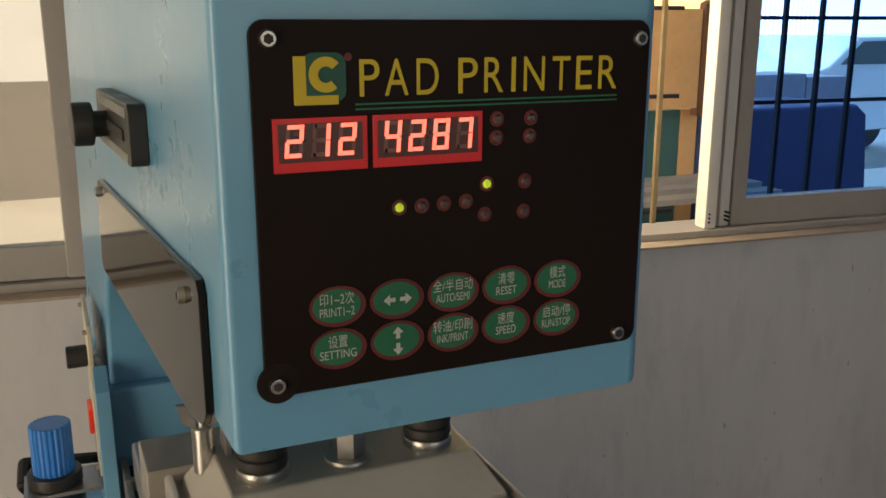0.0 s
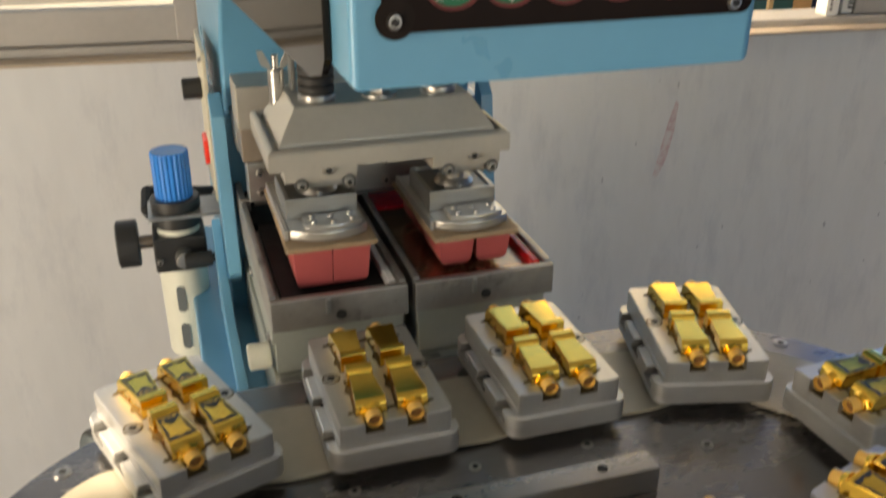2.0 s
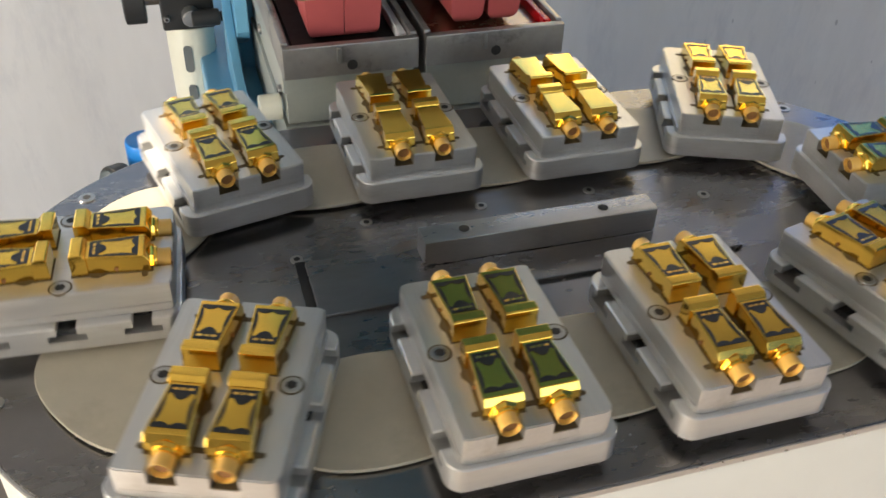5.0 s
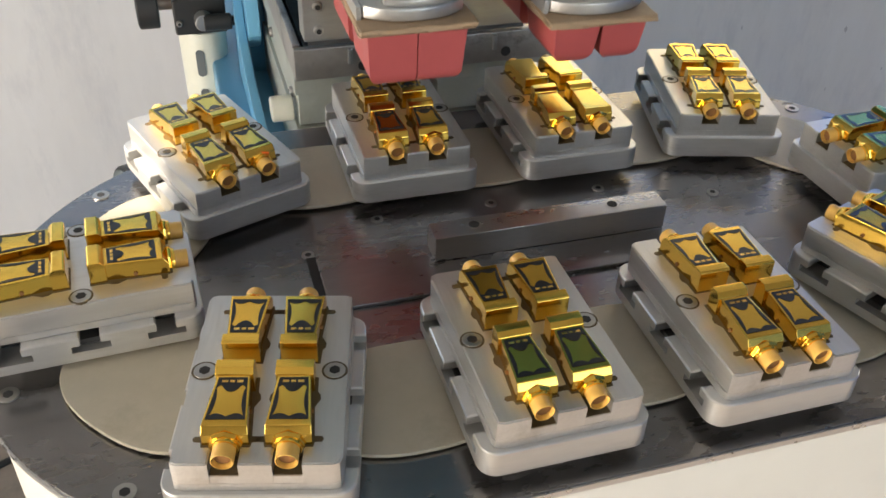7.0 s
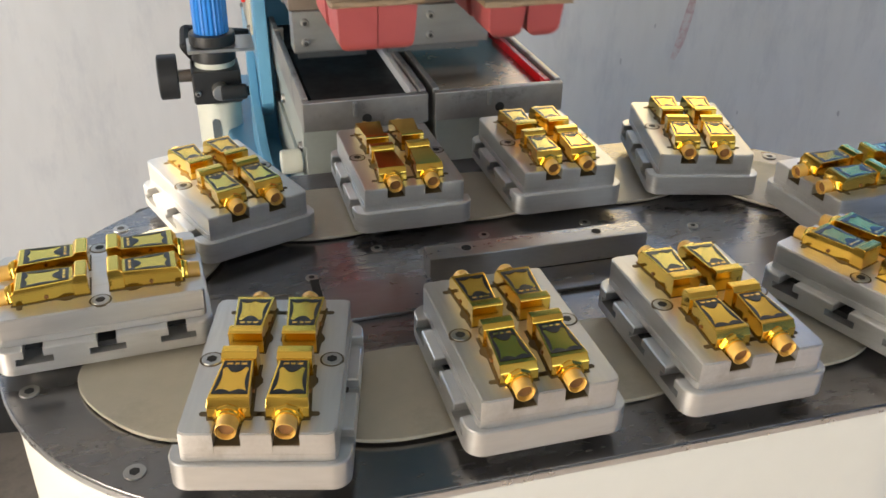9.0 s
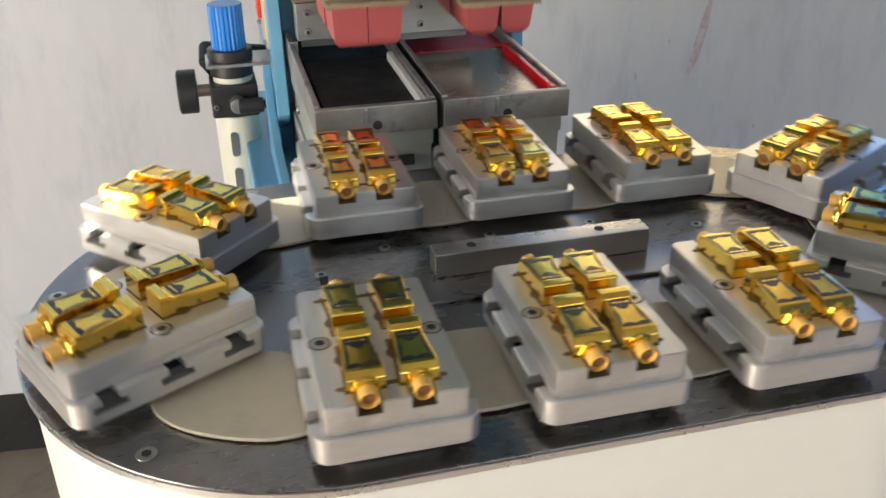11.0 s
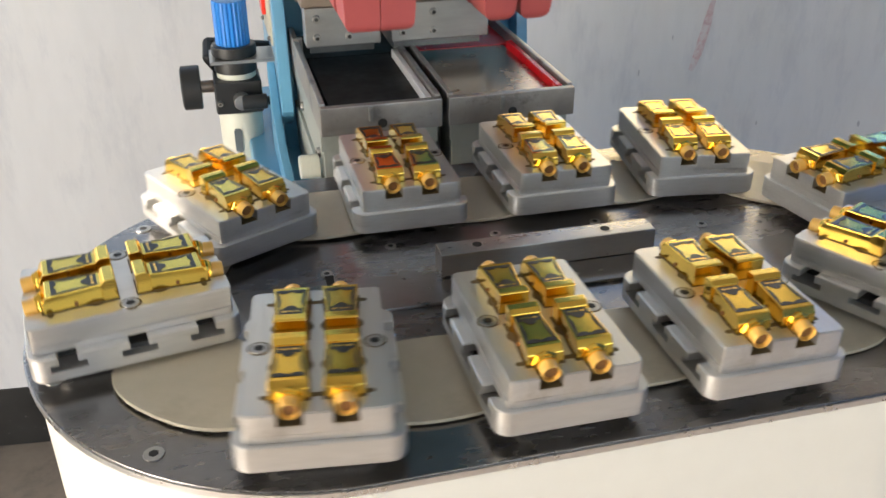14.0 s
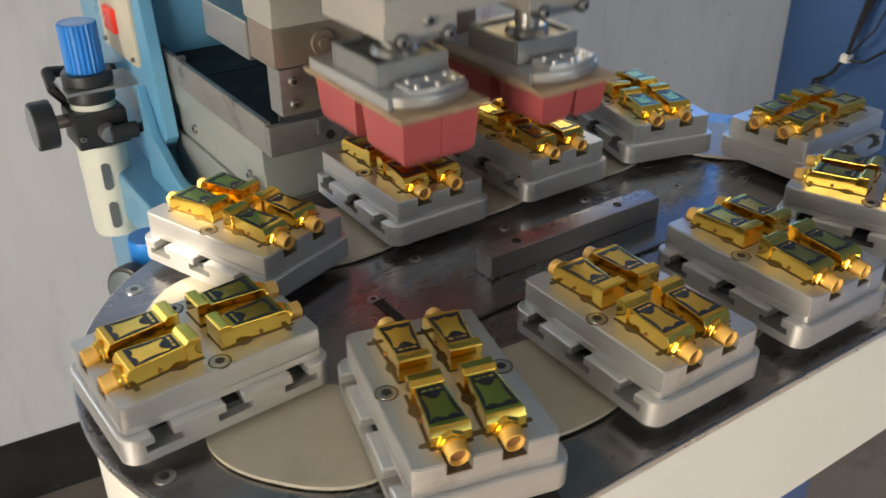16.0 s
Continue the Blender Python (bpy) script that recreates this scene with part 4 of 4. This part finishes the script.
    for yy, z in ((5.4, 8.33), (6.4, 8.33), (5.4, 9.8), (6.4, 9.8)):
        face_screw(p, -0.57, yy, z, 0.03, "x")
    for x, z0, w in ((-0.3, 7.12, 0.02), (-0.2, 7.05, 0.014), (-0.1, 7.1, 0.018), (0.0, 7.03, 0.014)):
        part("ink_drip", prism(B(), [(x - w, 7.42), (x + w, 7.42), (x + w * 0.7, z0 + 0.05), (x, z0), (x - w * 0.7, z0 + 0.05)], "y", 5.142, 5.149), M["drip"], p, "dried purple ink drip")
    # pads' bed: blocks and ink trays
    for x0, x1 in ((-0.36, 0.81), (0.93, 2.16)):
        part("bed_block", box(B(), x0, x1, 2.62, 5.15, 7.02, 7.62, 0.012), M["base_green"], p, "pale machined block")
        part("slide_block", box(B(), x0 + 0.03, x1 - 0.01, 2.65, 5.15, 7.63, 7.95, 0.012), M["base_green"], p, "pale machined slide block")
        part("tray_seat", box(B(), x0, x1, 2.6, 5.15, 7.96, 8.2, 0.012), M["base_green"], p)
        part("seat_slot", box(B(), x1 - 0.42, x1 - 0.2, 2.585, 2.63, 7.76, 7.86), M["hole"], p)
        part("clamp", box(B(), x0 + 0.02, x0 + 0.22, 2.35, 2.62, 7.3, 7.62, 0.03), M["steel"], p, "steel clamp lug")
        face_screw(p, x0 + 0.12, 2.35, 7.48, 0.05)
    part("gap_plate", box(B(), 0.81, 0.93, 3.0, 5.1, 7.02, 8.2), M["steel_dark"], p)
    bm = B()
    cyl(bm, (-0.36, 2.85, 7.72), (-0.56, 2.85, 7.72), 0.12, n=20, bevel=0.02)
    part("clamp_knob", bm, M["bowl"], p, "ivory clamp knob")
    for yy, z in ((3.0, 7.8), (4.4, 7.8)):
        face_screw(p, -0.33, yy, z, 0.06, "x")
    for i, (x0, x1) in enumerate(((-0.37, 0.79), (0.86, 2.13))):
        z0, z1, w, ya, yb = 8.21, 8.49, 0.06, 2.38, 5.35
        tr = part("ink_tray", box(B(), x0, x1, ya, yb, z0, z0 + 0.1, 0.01), M["tray"], p, "open steel ink tray smeared with ink")
        part("front_lip", box(B(), x0 - 0.004, x1 + 0.004, ya - 0.02, ya + w, z0 - 0.004, z1, 0.015), M["tray"], tr)
        part("side_lip", box(B(), x0 - 0.004, x0 + w, ya + w + 0.002, yb, z0 - 0.004, z1 + 0.02, 0.015), M["tray"], tr)
        part("side_lip", box(B(), x1 - w, x1 + 0.004, ya + w + 0.002, yb, z0 - 0.004, z1 + 0.02, 0.015), M["tray"], tr)
        part("rib", box(B(), x0 - 0.006, x0 + 0.1, ya + 2.2, ya + 2.26, z0 + 0.02, z1 + 0.04), M["tray"], tr)
        bm = B()
        cyl(bm, ((x0 + x1) / 2, ya + 0.02, 8.3), ((x0 + x1) / 2, ya - 0.024, 8.3), 0.045, n=16)
        part("drain_hole", bm, M["hole"], tr)
        part("stop_pin", box(B(), (x0 + x1) / 2 - 0.13, (x0 + x1) / 2 - 0.09, ya - 0.05, ya + 0.0, 8.33, 8.47, 0.01), M["steel"], tr)
        part("printing_plate", box(B(), x0 + w + 0.06, x1 - w - 0.08, ya + w + 0.02, ya + 2.0, 8.31, 8.395), M["ink_pool" if i == 0 else "cliche"], tr,
             "black inked printing plate" if i == 0 else "bare steel printing plate")
        part("ink_pool", box(B(), x0 + w, x1 - w, ya + 1.85, yb, 8.32, 8.402), M["ink_pool" if i == 0 else "red_ink"], tr,
             "pool of wet black ink" if i == 0 else "pool of wet red ink")
        strip = box(B(), x1 - w - 0.075, x1 - w - 0.01, ya + 0.12, ya + 1.75, 8.33, 8.475, 0.01)
        part("edge_strip", strip, M["white_strip" if i == 0 else "red_ink"], tr, "white plastic edge strip" if i == 0 else "red inked edge strip")
    # doctor blade carriage: slides fore and aft over the trays
    dc = part("doctor_carriage", box(B(), -0.34, 2.0, 2.7, 3.7, 8.98, 9.33, 0.03), M["steel"], p, "sliding doctor blade carriage")
    for x0, x1 in ((-0.3, 0.5), (0.62, 1.7)):
        br = part("blade_holder", box(B(), x0, x1, 2.2, 2.44, 8.62, 9.03, 0.015), M["steel"], dc, "steel blade holder")
        part("pivot_block", box(B(), x0 - 0.03, x1, 2.2, 2.68, 9.035, 9.38, 0.015), M["tan"], dc, "bronzed pivot block")
        part("pivot_head", box(B(), x0 - 0.05, x1 + 0.03, 2.14, 2.69, 9.385, 9.8, 0.02), M["beam"], dc)
        part("blade", box(B(), x0 + 0.06, x1 - 0.04, 2.4, 2.44, 8.5, 8.64), M["steel_dark"], dc)
        for x in (x0 + 0.12, x0 + 0.46):
            for z in (8.72, 8.92):
                face_screw(dc, x, 2.2, z, 0.045)
        bm = B()
        cyl(bm, (x1 - 0.38, 2.22, 9.2), (x1 - 0.38, 2.17, 9.2), 0.11, n=24, bevel=0.01)
        cyl(bm, (x1 - 0.38, 2.22, 9.2), (x1 - 0.38, 2.14, 9.2), 0.055, n=24, bevel=0.01)
        part("pivot_ring", bm, M["tan"], dc)
    # pad carriage: built where it prints
    bm = B()
    def ring(d):
        return [(-0.27 + d, 0.52 + d), (1.76 - d, 0.52 + d), (1.76 - d, 1.75 - d), (-0.27 + d, 1.75 - d)]
    levels = [(ring(0), 9.69), (ring(0), 9.84), (ring(0.02), 9.86), (ring(0.05), 9.87), (ring(0.06), 9.82), (ring(0.1), 9.82),
              (ring(0.11), 9.88), (ring(0.27), 10.13)]
    rings = [[bm.verts.new((u, v, z)) for u, v in o] for o, z in levels]
    bm.faces.new(rings[0][::-1])
    bm.faces.new(rings[-1])
    for a, b in zip(rings, rings[1:]):
        for i in range(4):
            bm.faces.new((a[i], a[(i + 1) % 4], b[(i + 1) % 4], b[i]))
    bmesh.ops.bevel(bm, geom=list(bm.edges), offset=0.006, segments=2, affect="EDGES")
    pc = part("pad_carriage", bm, M["beam"], p, "steel cross beam carrying two printing pads")
    for x in (0.22, 1.27):
        bm = B()
        cyl(bm, (x, 1.0, 10.19), (x, 1.0, 11.4), 0.1, n=24)
        part("guide_rod", bm, M["screw"], pc)
        bm = B()
        cyl(bm, (x, 1.0, 10.11), (x, 1.0, 10.19), 0.155, n=28, bevel=0.02)
        part("rod_collar", bm, M["screw"], pc, "bright steel collar")
        bm = B()
        for k in range(4):
            cyl(bm, (x, 1.0, 10.192 + 0.075 * k), (x, 1.0, 10.262 + 0.075 * k), 0.15, n=24, bevel=0.015)
        part("rod_sleeve", bm, M["rubber"], pc, "ribbed black rubber sleeve")
    bm = B()
    cyl(bm, (0.75, 1.0, 10.11), (0.75, 1.0, 10.15), 0.15, n=28, bevel=0.012)
    cyl(bm, (0.75, 1.0, 10.15), (0.75, 1.0, 10.32), 0.1, n=6, bevel=0.01)
    part("centre_bolt", bm, M["screw"], pc, "hexagon bolt on a washer")
    bm = B()
    cyl(bm, (-0.05, 1.42, 10.0), (-0.05, 1.42, 10.3), 0.07, n=16, bevel=0.01)
    cyl(bm, (-0.05, 1.42, 10.3), (-0.05, 1.42, 10.42), 0.03, n=12)
    for s in (-1, 1):
        prism(bm, [(-0.05 + s * u, v) for u, v in ((0.03, 10.28), (0.12, 10.34), (0.15, 10.46), (0.1, 10.46), (0.05, 10.36))], "y", 1.405, 1.435, 0.004)
    part("wing_nut", bm, M["screw"], pc, "steel wing nut")
    part("stop_plate", box(B(), 0.06, 0.1, 1.3, 1.48, 10.05, 10.42, 0.008), M["steel"], pc)
    for i, (cx, hw) in enumerate(((0.21, 0.385), (1.49, 0.392))):
        part("pad_clamp", box(B(), cx - 0.33, cx + 0.29, 0.8, 1.7, 9.48, 9.688, 0.012), M["beam"], pc, "steel pad clamp")
        face_screw(pc, cx + 0.04, 0.8, 9.58, 0.055)
        part("clamp_jaw", box(B(), cx - 0.2, cx + 0.2, 0.84, 1.6, 9.41, 9.479, 0.01), M["steel"], pc)
        for dx in (-0.19, 0.21):
            bm = B()
            cyl(bm, (cx + dx, 0.79, 9.46), (cx + dx, 0.89, 9.46), 0.06, n=18)
            part("washer", bm, M["steel_dark"], pc)
            face_screw(pc, cx + dx, 0.79, 9.46, 0.045)
        dz = 0.0 if i == 0 else -0.07
        bm = B()
        cyl(bm, (cx, 1.22, 9.2 + dz), (cx, 1.22, 9.56), 0.1, n=24)
        cyl(bm, (cx, 1.22, 9.26 + dz), (cx, 1.22, 9.32 + dz), 0.19, 0.15, n=28, bevel=0.012)
        part("stem", bm, M["screw"], pc)
        for x0, x1, y0, y1 in ((cx - 0.32, cx + 0.3, 0.93, 0.97), (cx - 0.32, cx + 0.3, 1.56, 1.6), (cx - 0.32, cx - 0.28, 0.972, 1.558), (cx + 0.26, cx + 0.3, 0.972, 1.558)):
            part("pad_frame_wall", box(B(), x0, x1, y0, y1, 9.1 + dz, 9.285 + dz, 0.008), M["steel"], pc, "steel wall of the pad frame")
        part("frame_floor", box(B(), cx - 0.28, cx + 0.26, 0.972, 1.558, 9.1 + dz, 9.262 + dz), M["steel_dark"], pc, "black oily frame floor")
        part("key", box(B(), cx - 0.03, cx + 0.0, 0.98, 1.06, 9.263 + dz, 9.3 + dz, 0.006), M["screw"], pc)
        # plate under the frame: straight flanks, shallow bow at the front
        fr = [(cx + (hw - 0.05) * math.sin(radians(a)) / math.sin(radians(50)), 0.72 - 0.36 * (math.cos(radians(a)) - math.cos(radians(50)))) for a in range(-50, 51, 10)]
        fp = part("front_plate", prism(B(), fr + [(cx + hw - 0.05, 1.9), (cx - hw + 0.05, 1.9)], "z", 9.02 + dz, 9.1 + dz, 0.01), M["alu"], pc, "aluminium plate with a bowed front")
        part("liner", box(B(), cx - hw + 0.01, cx - hw + 0.045, 0.7, 1.9, 9.014 + dz, 9.104 + dz, 0.006), M["alu"], pc, "bright liner strip")
        ip = [(cx - 0.2, 0.9), (cx - 0.2, 0.68), (cx - 0.08, 0.635), (cx + 0.06, 0.625), (cx + 0.2, 0.65), (cx + 0.29, 0.7), (cx + 0.29, 0.9)]
        part("bolt_plate", prism(B(), ip, "z", 9.1 + dz, 9.145 + dz, 0.01), M["alu"], fp)
        for dx, yy in ((-0.12, 0.72), (-0.12, 0.84), (0.04, 0.69), (0.04, 0.82), (0.21, 0.73), (0.21, 0.84)):
            bm = B()
            cyl(bm, (cx + dx, yy, 9.14 + dz), (cx + dx, yy, 9.165 + dz), 0.03, 0.024, n=14, bevel=0.006)
            part("bolt", bm, M["screw"], fp)
        bm = box(B(), cx - hw, cx + hw, 0.53, 1.98, 8.965 + dz, 9.012 + dz)
        bmesh.ops.subdivide_edges(bm, edges=list(bm.edges), cuts=6, use_grid_fill=True)
        rng = random.Random(7 + i)
        for v in bm.verts:
            if abs(abs(v.co.x - cx) - hw) < 1e-4 or min(abs(v.co.y - 0.53), abs(v.co.y - 1.98)) < 1e-4:
                v.co.x += rng.uniform(-0.008, 0.008)
                v.co.y += rng.uniform(-0.008, 0.008)
        bmesh.ops.bevel(bm, geom=[e for e in bm.edges if len(e.link_faces) == 2 and e.calc_face_angle(0) > 0.9], offset=0.008, segments=1, affect="EDGES")
        part("plywood", bm, M["wood"], pc, "worn plywood backing board")
        for y0, y1 in ((0.58, 1.16), (1.26, 1.9)):
            gap = 0.004 if i == 0 else 0.01
            for s in (-1, 1):
                x0, x1 = (cx - 0.33, cx - gap) if s < 0 else (cx + gap, cx + 0.33)
                zb = 8.57 if i == 0 else 8.585
                bm = box(B(), x0, x1, y0, y1, zb, 8.963 + dz)
                for v in bm.verts:
                    if v.co.z < zb + 0.1:
                        outer = (v.co.x < (x0 + x1) / 2) == (s < 0)
                        v.co.x -= s * (0.022 if outer else (0.0 if i == 0 else -0.02))
                        v.co.y += 0.03 * (1 if v.co.y < (y0 + y1) / 2 else -1)
                low = [e for e in bm.edges if max(v.co.z for v in e.verts) < zb + 0.03 and
                       (i == 1 or abs(e.verts[0].co.x - cx) + abs(e.verts[1].co.x - cx) > 0.05)]
                bmesh.ops.bevel(bm, geom=low, offset=0.09 if i == 0 else 0.12, segments=5, affect="EDGES", profile=0.5)
                part("pad", bm, M["pad"], pc, "pink silicone printing pad")
    return p, dc, pc


def build_regulator():
    r = thing("air_regulator", -1.03, 5.27, 6.6, "air filter regulator with a blue knob and an ivory bowl", "regulator")
    x, y = -1.02, 5.27
    bm = B()
    prism(bm, [(x + (0.19 if k % 4 < 2 else 0.178) * math.cos(math.pi * k / 48), y + (0.19 if k % 4 < 2 else 0.178) * math.sin(math.pi * k / 48))
               for k in range(96)], "z", 8.42, 8.92, 0.015)
    part("knob", bm, M["knob_blue"], r, "ribbed bright blue knob")
    bm = B()
    cyl(bm, (x, y, 8.3), (x, y, 8.43), 0.25, n=32, bevel=0.02)
    cyl(bm, (x, y, 8.12), (x, y, 8.26), 0.24, n=32, bevel=0.02)
    part("collar", bm, M["black"], r)
    part("bracket", box(B(), x - 0.28, -0.53, y - 0.25, y + 0.25, 8.262, 8.298), M["steel"], r, "steel mounting bracket")
    bm = B()
    cyl(bm, (x, y, 8.06), (x, y, 8.12), 0.22, n=32)
    part("neck", bm, M["bowl"], r)
    part("valve_body", box(B(), x - 0.27, x + 0.26, y - 0.26, y + 0.26, 7.68, 8.06, 0.03), M["black"], r, "black valve body")
    bm = B()
    cyl(bm, (x, y, 6.62), (x, y, 7.68), 0.24, 0.25, n=32, bevel=0.04)
    bowl = part("bowl", bm, M["bowl"], r, "ivory plastic filter bowl")
    for z in (6.75, 7.2):
        bm = prism(B(), rounded(x - 0.045, x + 0.045, z, z + 0.3, 0.04), "y", y - 0.255, y - 0.2)
        bm.transform(Matrix.Translation((x, y, 0)) @ Matrix.Rotation(radians(-14), 4, "Z") @ Matrix.Translation((-x, -y, 0)))
        part("sight_slot", bm, M["glass_dark"], bowl, "dark sight slot")
    bm = B()
    cyl(bm, (x - 0.26, y, 7.95), (x - 0.42, y, 7.95), 0.07, n=16)
    part("gauge_stem", bm, M["tan"], r)
    bm = B()
    cyl(bm, (x - 0.41, y, 7.95), (x - 0.62, y, 7.95), 0.25, n=32, bevel=0.02)
    g = part("gauge", bm, M["black"], r, "black pressure gauge seen edge-on")
    bm = B()
    cyl(bm, (x - 0.6, y, 7.95), (x - 0.626, y, 7.95), 0.22, n=32)
    part("dial", bm, M["glass_dark"], g)
    face_screw(r, x - 0.22, y - 0.26, 7.82, 0.035)
    bm = B()
    cyl(bm, (x + 0.02, y - 0.26, 7.86), (x + 0.02, y - 0.42, 7.86), 0.09, n=20, bevel=0.02)
    part("elbow", bm, M["steel"], r, "push-in air fitting")
    bm = B()
    cyl(bm, (x + 0.02, y - 0.4, 7.86), (x + 0.3, y - 0.4, 7.86), 0.085, n=16, bevel=0.02)
    cyl(bm, (x + 0.3, y - 0.4, 7.86), (x + 0.62, y - 0.36, 7.9), 0.05, n=16)
    part("hose", bm, M["black"], r)
    bm = B()
    tube(bm, [(x - 0.16, y + 0.2, 8.02), (x - 0.3, y + 0.26, 8.2), (x - 0.28, y + 0.5, 8.32), (-0.6, y + 0.6, 8.2)], 0.06)
    part("rear_hose", bm, M["black"], r)
    r.matrix_world = UNIT @ Matrix.Translation((-1.02, 5.8, 6.18)) @ Matrix.Scale(11, 4)
    r2 = thing("small_regulator", -1.5, 2.6, 6.7, "small pressure regulator with a blue knob and round gauge", "regulator")
    bm = B()
    cyl(bm, (-1.48, 2.6, 7.42), (-1.48, 2.6, 7.72), 0.16, n=28, bevel=0.025)
    part("knob", bm, M["knob_blue"], r2, "bright blue knob")
    bm = B()
    cyl(bm, (-1.48, 2.6, 7.0), (-1.48, 2.6, 7.41), 0.16, n=24, bevel=0.02)
    part("valve_body", bm, M["black"], r2)
    bm = B()
    cyl(bm, (-1.66, 2.42, 7.4), (-1.78, 2.34, 7.42), 0.2, n=28, bevel=0.02)
    part("gauge", bm, M["black"], r2, "round pressure gauge")
    bm = B()
    cyl(bm, (-1.775, 2.343, 7.42), (-1.79, 2.333, 7.422), 0.17, n=28)
    part("gauge_glass", bm, M["glass_dark"], r2)
    part("bracket", box(B(), -1.65, -0.9, 2.5, 3.0, 6.93, 7.0), M["steel"], r2)
    r2.matrix_world = UNIT @ Matrix.Translation((-1.58, 2.3, 6.84)) @ Matrix.Scale(10, 4)


printer, doctor, pads = build_printer()
build_regulator()

# ---- what moves


def ease(t, keys):
    """A value eased between (time, value) keys."""
    for (t0, a), (t1, b) in zip(keys, keys[1:]):
        if t0 <= t <= t1:
            p = (t - t0) / (t1 - t0)
            return a + (b - a) * p * p * (3 - 2 * p)
    return keys[-1][1]


# one working cycle, 3.2 s: fore-aft (0 at the jigs, 1 over the trays) and height over the printing stroke's end
FORE = [(2.2, 1.0), (2.3, 1.0), (2.97, 0.0), (4.0, 0.0), (4.55, 1.0), (5.4, 1.0)]
LIFT = [(2.2, 0.14), (2.3, 0.31), (2.4, 0.45), (2.6, 0.53), (2.9, 0.57), (3.0, 0.54), (3.1, 0.36), (3.2, 0.1), (3.3, 0.01), (3.4, 0.0), (3.5, 0.06), (3.6, 0.15),
        (3.7, 0.28), (3.8, 0.39), (4.0, 0.6), (4.45, 0.6), (4.88, -0.17), (5.25, -0.17), (5.4, 0.14)]
TRAVEL = 2.06


def cycle(t):
    return 2.2 + (t - 2.2) % 3.2


# jigs that come to the first pad bare: the seconds at which the pad lays its ink on the caps
PRINTED = {7: 3.4, 6: 6.6, 5: 9.8}


def ink_rows(k, sx, tn, done):
    """A badge's ink in its cap's space: it lies in the tray, rides on the pad and stays on the cap."""
    taken = done - 1.35
    there = jig_matrix(k, done, sx, 0.0, 0.0, tn)
    rows = []
    for i in range(int(done / 0.05) + 1):
        t = 0.05 * i
        u = max(t, taken)
        off = pad_offset(u) - pad_offset(done) - Vector((0, 0, 0.018 if t < taken else 0.0))
        rows.append((t, jig_matrix(k, t, sx, 0.0, 0.0, tn).inverted() @ Matrix.Translation(off) @ there))
    return rows + [(done + 0.05, Matrix()), (16.0, Matrix())]


def pad_offset(t):
    return Vector((0, ease(cycle(t), FORE) * TRAVEL * 0.1, ease(cycle(t), LIFT) * 0.1))


def motions():
    steps = [0.1 * k for k in range(161)]
    walk(doctor, [(t, pose(0, ease(cycle(t), FORE) * TRAVEL * 0.1, 0)) for t in steps])
    walk(pads, [(t, Matrix.Translation(pad_offset(t))) for t in steps])
    ts = index_times()
    for j, k in JIGS:
        walk(j, [(t, jig_matrix(k, t)) for t in ts])
    for s, k in SLATS:
        walk(s, [(t, jig_matrix(k + 0.5, t, z=-0.008 if k % 2 else 0.0)) for t in ts])
    for c, k, sx, tn in CAPS:
        walk(c, [(t, jig_matrix(k, t, sx, 0.0, 0.0, tn)) for t in ts])
        if k in PRINTED:
            badge = next(o for o in c.children if o.name.startswith("badge"))
            walk(badge, ink_rows(k, sx, tn, PRINTED[k]))


motions()
